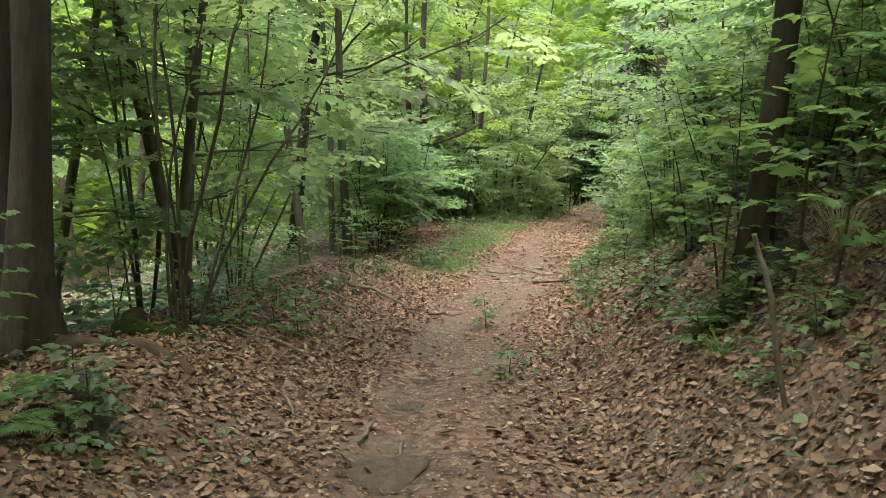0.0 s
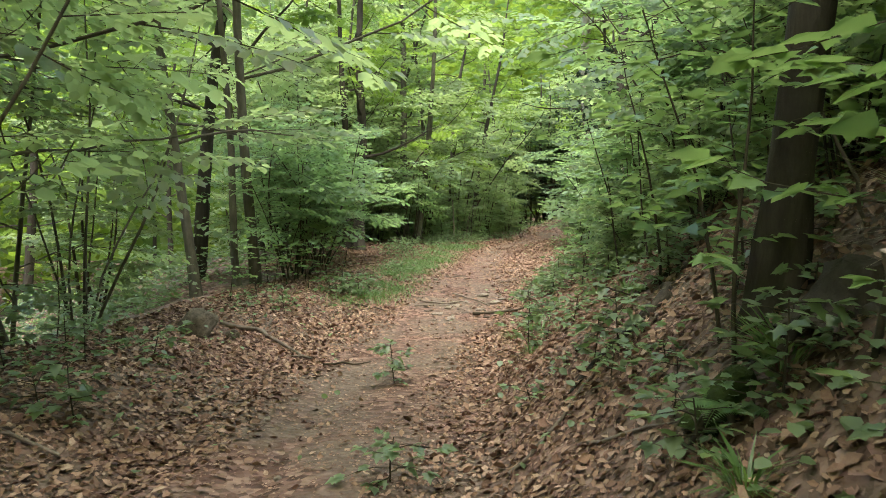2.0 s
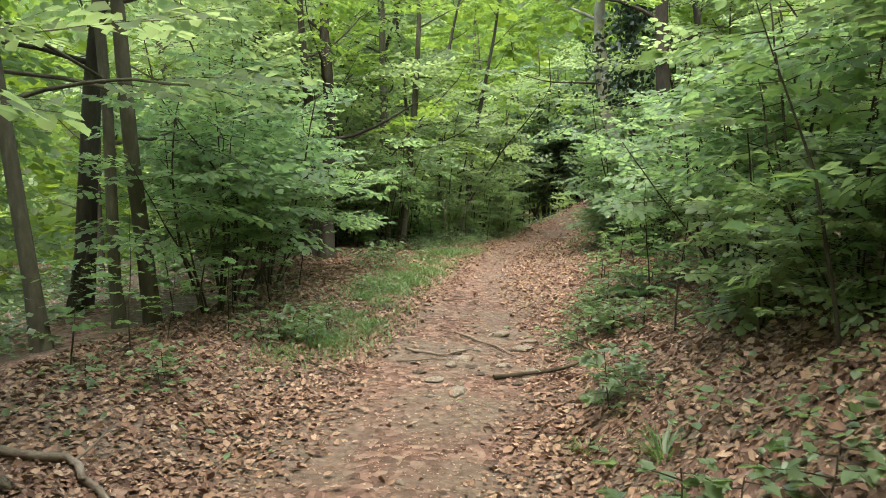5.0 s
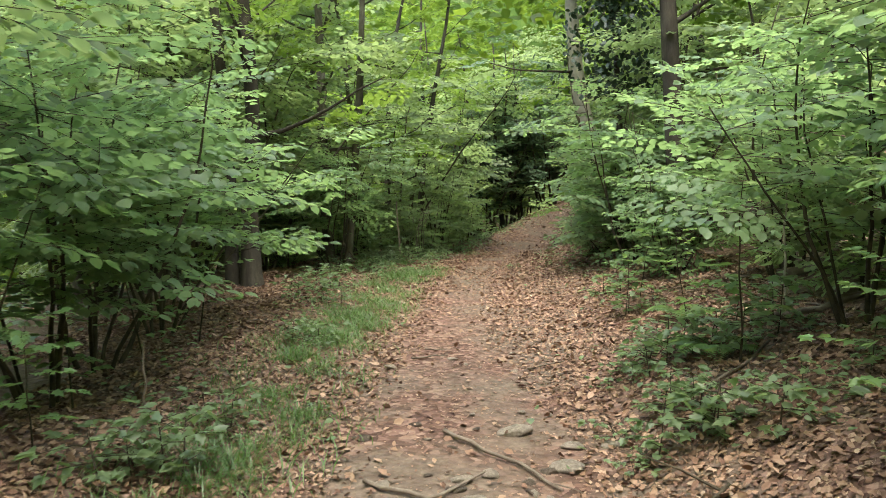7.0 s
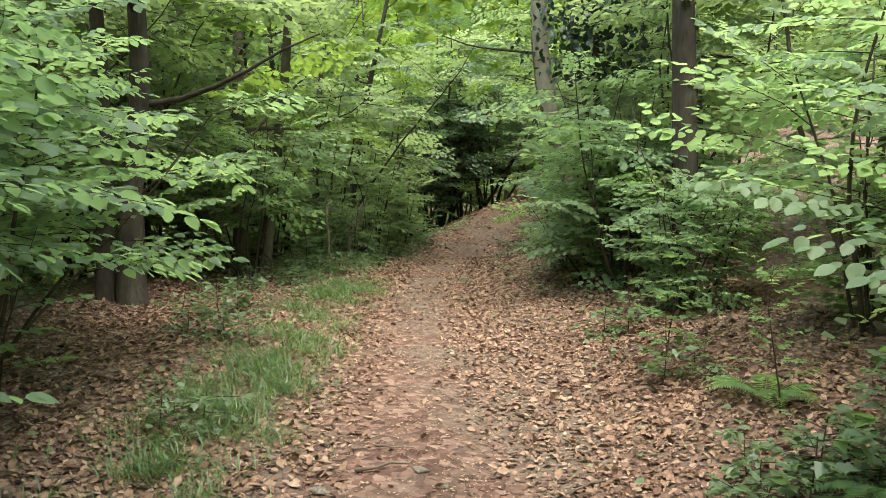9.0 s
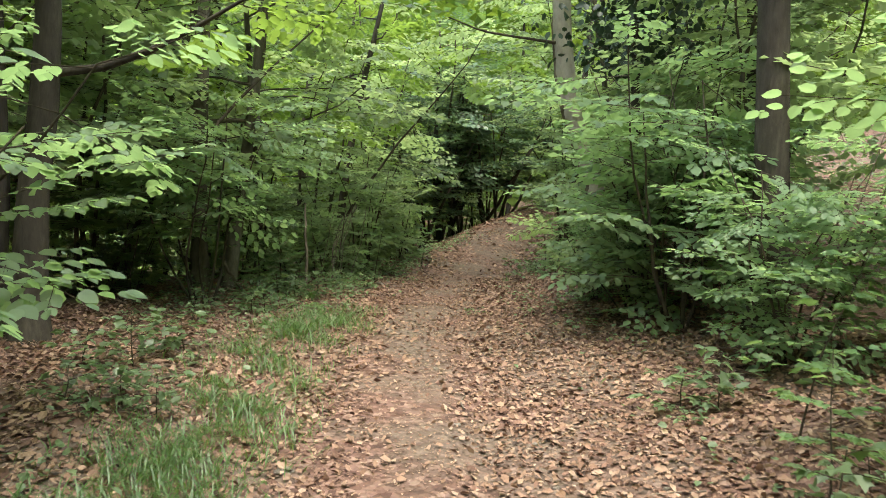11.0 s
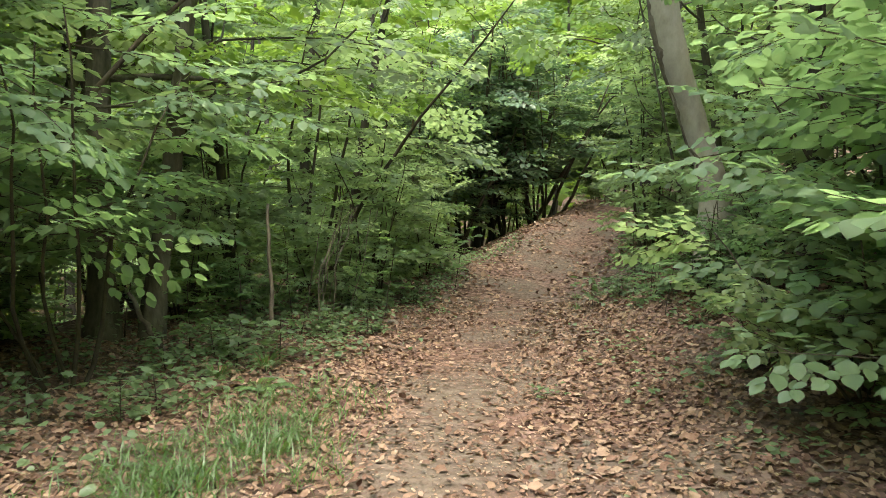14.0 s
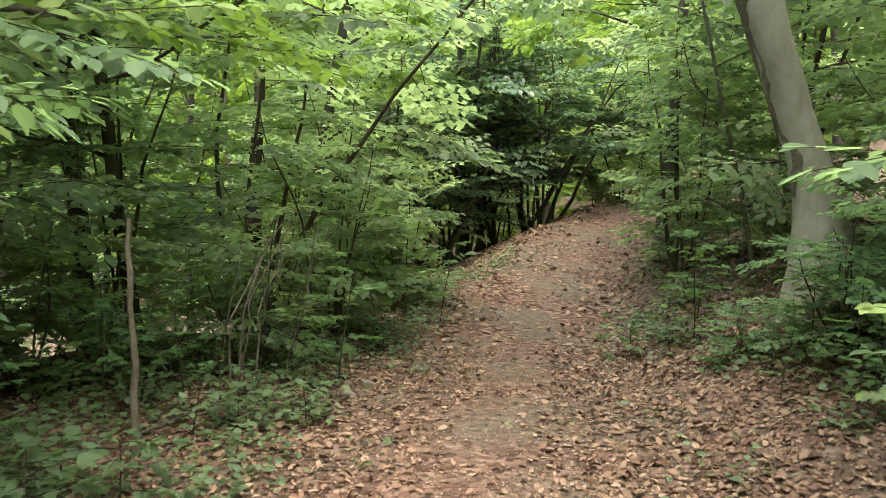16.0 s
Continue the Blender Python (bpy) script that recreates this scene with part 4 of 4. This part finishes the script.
def tuft(x, y, blades, length, mat, label, name="grass_tuft", shape="blade"):
    root = Build()
    a = rng.uniform(0, 2 * np.pi, blades)
    way = unit(np.stack([np.cos(a) * 0.7, np.sin(a) * 0.7, rng.uniform(0.3, 1.3, blades)], -1))
    base = np.stack([np.cos(a) * 0.04, np.sin(a) * 0.04, np.full(blades, -0.02)], -1) * rng.uniform(0, 1, (blades, 1))
    leaves(root, base, way, np.stack([-np.cos(a), -np.sin(a), np.full(blades, 0.6)], -1), length * rng.uniform(0.5, 1.1, blades), shape)
    ob = tagged(new(name, root.mesh(name, mat)), label, "grass", "grass tufts")
    ob.matrix_basis = placed(x, y)


for x, y, n, l in ((1.95, 5.1, 90, 0.26), (2.3, 5.6, 110, 0.34), (2.5, 8.6, 70, 0.26), (1.9, 9.6, 60, 0.2), (2.2, 10.8, 80, 0.25), (2.35, 12.4, 70, 0.22), (2.0, 11.6, 60, 0.2), (2.1, 26.4, 90, 0.28), (6.7, 31.3, 60, 0.2), (6.3, 30.2, 50, 0.18), (0.1, 14.5, 50, 0.22), (-0.25, 14.9, 40, 0.25), (1.75, 26.0, 80, 0.25)):
    tuft(x, y, n, l, GRASS, "tuft of fine green woodland grass")
tuft(2.75, 5.3, 170, 0.6, STRAW, "tall dry straw-coloured grass with drooping tassels", "dry_grass", "hair")

# ---- dead wood ----
def stick(points, thick, label="fallen dead branch lying on brown leaves", mat=None, side=0, name="fallen_branch", lift=0.012):
    """A fallen branch that follows the ground along points (x, y), with side twigs."""
    pts = np.array(points, float)
    pts[:, 0] += EAST(pts[:, 1])
    d = np.concatenate([[0], np.cumsum(np.linalg.norm(np.diff(pts, axis=0), axis=1))])
    u = np.linspace(0, d[-1], max(6, int(d[-1] / 0.12)))
    x, y = np.interp(u, d, pts[:, 0]), np.interp(u, d, pts[:, 1])
    x, y = x + rng.normal(0, 0.012, len(u)), y + rng.normal(0, 0.012, len(u))
    z = land(x, y) + thick * 0.6 + lift + np.abs(rng.normal(0, 0.006, len(u)))
    o = np.array([x[0], y[0], land_at(x[0], y[0])])
    root = tagged(new(name), label, "branch", "dead branches")
    root.matrix_basis = Matrix.Translation(o)
    bb = Build()
    line = np.stack([x, y, z], -1) - o
    tube(bb, line, np.linspace(thick, thick * 0.45, len(u)), 7, 0.09)
    part("wood", bb, mat or DEADWOOD, root, smooth=True)
    for i in range(side):
        p = along(line, rng.uniform(0.3, 0.95))
        tw = Build()
        a = rng.uniform(0, 2 * math.pi)
        tube(tw, bent(p, [math.cos(a), math.sin(a), 0.15], rng.uniform(0.2, 0.45), 4, 0.15, -0.05), np.linspace(thick * 0.4, thick * 0.15, 5), 4)
        part("side_twig", tw, mat or DEADWOOD, root)


stick([(-3.0, 6.9), (-2.1, 6.95), (-1.1, 6.78)], 0.022, "long pale fallen branch lying on brown leaves", side=2)
stick([(-1.4, 11.1), (-1.0, 11.15), (-0.6, 10.75), (-0.28, 10.38)], 0.028, "crooked fallen branch beside a mossy stone", side=2)
stick([(-0.11, 10.16), (0.1, 10.3), (0.33, 10.43)], 0.014, mat=TWIG)
stick([(1.0, 14.5), (1.35, 14.2), (1.7, 14.6)], 0.015)
stick([(0.9, 14.0), (1.4, 14.05)], 0.012)
stick([(1.6, 15.3), (1.8, 14.9), (1.95, 14.75), (2.1, 14.3)], 0.017, "pale exposed root or branch in the trodden track", side=1)
stick([(1.72, 13.5), (2.0, 13.6), (2.3, 13.62), (2.85, 13.95)], 0.024, "dark fallen branch lying across the track", mat=TWIG, side=1)
stick([(-0.5, 14.5), (0.0, 14.0), (0.5, 13.5)], 0.016, mat=TWIG)
stick([(4.55, 16.6), (5.0, 16.3), (5.6, 16.3)], 0.04, "thick fallen branch on the leafy bank", side=1)
stick([(5.75, 18.1), (6.5, 17.9), (7.3, 17.95)], 0.06, "heavy fallen branch lying on the leafy bank", side=2)
stick([(3.3, 15.2), (3.9, 15.5), (4.4, 15.9)], 0.015)
stick([(-0.3, 5.2), (-0.33, 4.75)], 0.02)
stick([(-0.35, 4.5), (-0.1, 4.1)], 0.012)
stick([(-0.05, 4.9), (-0.15, 4.35)], 0.010)
stick([(1.35, 6.6), (1.75, 6.95), (2.1, 7.4)], 0.012)
stick([(2.0, 8.0), (2.4, 8.3), (2.9, 8.25)], 0.022, mat=TWIG, side=2)
stick([(1.7, 6.3), (2.0, 5.75)], 0.010)
stick([(-1.0, 5.6), (-0.75, 5.1)], 0.012)
stick([(2.9, 29.2), (2.5, 28.6), (2.0, 28.1)], 0.016, side=1)
stick([(2.4, 29.4), (2.75, 28.9), (2.9, 28.4)], 0.012)
stick([(3.0, 20.9), (3.1, 21.4)], 0.008)
stick([(2.6, 16.9), (2.95, 17.1)], 0.010)
stick([(1.55, 17.4), (1.95, 17.5)], 0.012)
stick([(-0.3, 26.6), (0.6, 27.1)], 0.012)
for i in range(46):
    y = rng.uniform(3.5, 30)
    s = rng.uniform(-2.6, 2.2)
    x = float(TRACK_X(y) - EAST(y)) + s
    a = rng.uniform(0, 2 * math.pi)
    ln = rng.uniform(0.12, 0.4)
    stick([(x, y), (x + 0.5 * ln * math.cos(a), y + 0.5 * ln * math.sin(a)), (x + ln * math.cos(a + 0.3), y + ln * math.sin(a + 0.3))], rng.uniform(0.004, 0.009), "small dry twig lying on brown leaves", lift=0.008, name="twig")


def upright(name, label, points, r0, r1, mat, category="branch"):
    """A standing or leaning bare stem through points, foot in the ground."""
    pts = np.array(points, float)
    pts[:, 0] += EAST(pts[:, 1])
    o = np.array([pts[0][0], pts[0][1], land_at(pts[0][0], pts[0][1])])
    u = np.linspace(0, 1, 9)
    line = np.array([[np.interp(v, np.linspace(0, 1, len(pts)), pts[:, k]) for k in range(3)] for v in u]) - o
    line[0, 2] = -0.1
    line[1:-1] += rng.normal(0, 0.012, (7, 3))
    bb = Build()
    tube(bb, line, np.linspace(r0, r1, 9), 8, 0.07)
    ob = tagged(new(name, bb.mesh(name, mat, True)), label, category, "bare stems")
    ob.matrix_basis = Matrix.Translation(o)


upright("leaning_stick", "pale dead stick leaning against the tree foot", [(1.15, 27.2, 0.2), (0.93, 27.36, 0.45), (0.72, 27.56, 0.72)], 0.028, 0.02, DEADWOOD)
upright("snag", "pale broken dead sapling stem standing upright", [(2.08, 27.7, 0.2), (2.06, 27.72, 0.9), (2.02, 27.78, 1.62)], 0.026, 0.015, DEADWOOD)
upright("bare_sapling", "thin bare grey sapling stem leaning from the bank", [(1.88, 3.96, 0.6), (1.78, 3.97, 1.1), (1.66, 3.98, 1.5)], 0.017, 0.012, DEADWOOD)
upright("bare_sapling", "thin pale bare sapling stem on the bank", [(3.0, 6.2, 1.2), (2.85, 6.1, 1.7), (2.6, 6.2, 2.3)], 0.012, 0.006, DEADWOOD)
upright("bare_sapling", "thin pale bare sapling stem on the bank", [(-0.26, 14.9, 0.1), (-0.25, 14.9, 0.75)], 0.009, 0.005, DEADWOOD)
upright("bare_sapling", "thin pale bare sapling stem on the bank", [(4.96, 16.7, 0.4), (4.95, 16.7, 1.6)], 0.012, 0.008, BEECH)
for i in range(9):
    x, y = 2.75 + rng.normal(0, 0.25), 29.2 + rng.normal(0, 0.25)
    upright("dead_twig", "pale dry drooping dead twig under the shrub", [(x, y, 0.3), (x + rng.uniform(0.0, 0.2), y - 0.1, 0.9), (x + rng.uniform(0.2, 0.45), y + rng.normal(0, 0.1), 1.6)], 0.007, 0.004, DEADWOOD)
upright("dead_tree", "dark dead trunk leaning into the thicket", [(0.2, 30.4, 0.2), (-0.5, 30.6, 0.8), (-1.3, 30.8, 1.5)], 0.05, 0.035, BARK)
for x, y, dx in ((8.0, 42.2, 0.5), (9.0, 42.6, -0.3), (9.6, 41.6, 0.25)):
    upright("dead_sapling", "dark bare shrub stem in deep shade", [(x, y, 0.2), (x + dx * 0.5, y, 1.2), (x + dx, y + 0.1, 2.6)], 0.045, 0.02, BARK)

# ---- stones ----
def stone(x, y, size, flat=0.5, mat=None, label="pale angular stone lying in the track", turn=0.0, sink=0.3):
    x = x + float(EAST(y))
    me = bpy.data.meshes.new("stone")
    bm = bmesh.new()
    bmesh.ops.create_icosphere(bm, subdivisions=3, radius=1.0)
    off = Vector((rng.uniform(0, 50), rng.uniform(0, 50), 0))
    cuts = [(Vector(unit(rng.normal(0, 1, 3) * [1, 1, 0.8])), rng.uniform(0.55, 0.85)) for _ in range(8)]
    for v in bm.verts:
        k = 1 + 0.42 * noise.noise(v.co * 0.9 + off) + 0.16 * noise.noise(v.co * 2.6 + off) + 0.05 * noise.noise(v.co * 7 + off)
        v.co = v.co * k
        for way, reach in cuts:
            over = v.co.dot(way) - reach
            if over > 0:
                v.co -= way * over * 0.9
        v.co += v.normal * 0.02 * noise.noise(v.co * 9 + off)
        v.co = Vector((v.co.x, v.co.y * 0.78, v.co.z * flat))
    bm.to_mesh(me)
    bm.free()
    me.polygons.foreach_set("use_smooth", np.ones(len(me.polygons), bool))
    me.materials.append(mat or STONE)
    ob = tagged(new("stone", me), label, "stone", "stones")
    ob.matrix_basis = Matrix.Translation((x, y, land_at(x, y) + size * flat * (1 - 2 * sink) * 0.6)) @ pose(0, 0, 0, rng.uniform(-8, 8), rng.uniform(-8, 8), turn) @ Matrix.Scale(size, 4)


stone(-1.45, 10.42, 0.2, 0.8, MOSSY, "rounded mossy grey-brown stone on the leafy bank", 20, 0.02)
stone(-1.14, 10.7, 0.11, 0.6, MOSSY, "smaller mossy stone beside a fallen branch", 70, 0.2)
stone(-0.15, 4.4, 0.36, 0.22, EARTHSTONE, "broad flat earthy stone in the washed-out gully", 10, 0.5)
stone(-0.1, 5.75, 0.15, 0.25, EARTHSTONE, "flat earthy stone in the washed-out gully", 50, 0.5)
stone(0.0, 6.5, 0.13, 0.25, EARTHSTONE, "flat earthy stone in the washed-out gully", 120, 0.5)
for x, y, size in ((1.2, 13.4, 0.10), (2.08, 15.3, 0.15), (2.25, 14.66, 0.13), (1.9, 14.0, 0.09), (1.4, 13.9, 0.10), (1.75, 14.6, 0.08), (1.55, 14.2, 0.12), (1.1, 14.5, 0.07), (2.4, 15.0, 0.09), (1.95, 17.4, 0.07), (1.65, 19.8, 0.07), (1.35, 17.2, 0.07)):
    stone(x, y, size, 0.3, None, "pale flat stone set in the trodden track", rng.uniform(0, 360), 0.3)
for i in range(34):
    x, y = 1.7 + rng.normal(0, 0.5), 14.2 + rng.normal(0, 0.8)
    stone(x, y, rng.uniform(0.03, 0.10), 0.28, EARTHSTONE if i % 3 else None, "flat broken stone pressed into the bare earth", rng.uniform(0, 360), 0.4)
for x, y in ((3.65, 29.3), (3.45, 28.9)):
    stone(x, y, 0.08, 0.6, None, "pale rounded stone among low green plants", rng.uniform(0, 360), 0.2)
for i in range(70):
    y = rng.uniform(3.5, 29)
    x = float(TRACK_X(y) - EAST(y)) + rng.normal(-0.1, 0.55)
    stone(x, y, rng.uniform(0.015, 0.04), 0.5, None, "small pebble in the trodden earth track", rng.uniform(0, 360), 0.25)


# ---- stumps and roots ----
def stump(x, y, r, h, label, mat=None):
    root = thing("stump", label, "stump", "stumps")
    bb = Build()
    hs = np.linspace(-0.12, h, 7)
    tube(bb, np.stack([0.05 * np.sin(hs * 9), 0.04 * np.cos(hs * 7), hs], -1), r * np.array([1.6, 1.3, 1.1, 1.0, 0.95, 0.85, 0.5]), 14, 0.10)
    part("stump_body", bb, mat or MOSS, root, smooth=True)
    for i in range(4):
        a = 1.6 * i + rng.uniform(-0.4, 0.4)
        rt = Build()
        tube(rt, bent([math.cos(a) * r * 0.8, math.sin(a) * r * 0.8, h * 0.12], [math.cos(a), math.sin(a), -0.5], r * 2.2, 5, 0.15, -0.1), np.linspace(r * 0.3, r * 0.1, 6), 7, 0.08)
        part("root", rt, BARK, root, smooth=True)
    root.matrix_basis = placed(x, y)


stump(2.12, 5.65, 0.09, 0.16, "small mossy stump with a green tuft on the bank")
stump(2.55, 5.6, 0.13, 0.2, "dark rotten stump in the shaded bank", BARK)
stump(-2.7, 6.9, 0.12, 0.18, "dark rotten stump among fallen leaves", BARK)


def log(points, thick, label, mat):
    """A heavy rotten log or surface root that lies half sunk along points."""
    pts = np.array(points, float)
    u = np.linspace(0, 1, 12)
    x, y = (np.interp(u, np.linspace(0, 1, len(pts)), pts[:, k]) for k in (0, 1))
    o = np.array([x[0], y[0], land_at(x[0], y[0])])
    one = Build()
    line = np.stack([x, y, land(x, y) + thick * (0.25 - 0.5 * u) + 0.02 * np.sin(9 * u)], -1) - o
    tube(one, line, thick * (1.05 - 0.5 * u) * (1 + 0.15 * np.sin(13 * u)), 14, 0.11)
    ob = tagged(new("rotten_log", one.mesh("rotten_log", mat, True)), label, "log", "rotten logs")
    ob.matrix_basis = Matrix.Translation(o)


log([(-1.7, 4.5), (-1.45, 4.3), (-1.3, 4.0)], 0.085, "dark rotten log half sunk in fallen leaves", BARK)
log([(-2.6, 5.85), (-2.0, 5.7), (-1.3, 5.35)], 0.085, "thick earthy root running out from the old tree", ROOTSOIL)
log([(-2.3, 6.35), (-1.9, 6.4), (-1.6, 6.25)], 0.10, "dark mossy root mound beside the old tree", MOSS)
for i, (x, y, a, ln) in enumerate(((2.5, 7.6, 3.6, 0.9), (2.6, 7.9, 4.2, 0.8), (2.75, 5.9, 3.4, 0.8), (-3.0, 5.7, -0.5, 0.9), (-2.95, 5.6, -1.2, 0.8), (0.1, 28.6, -1.4, 0.9), (-0.3, 28.6, -2.0, 0.8))):
    rt = Build()
    x = x + float(EAST(y))
    o = np.array([x, y, land_at(x, y)])
    us = np.linspace(0, ln, 9)
    rx, ry = x + us * math.cos(a) + 0.04 * np.sin(us * 9), y + us * math.sin(a)
    tube(rt, np.stack([rx, ry, land(rx, ry) + 0.03 * (1 - us / ln) - 0.01], -1) - o, np.linspace(0.05, 0.012, 9), 8, 0.08)
    tagged(new("exposed_root", rt.mesh("exposed_root", BARK, True)), "dark exposed tree root creeping over the bank", "root", "exposed roots").matrix_basis = Matrix.Translation(o)
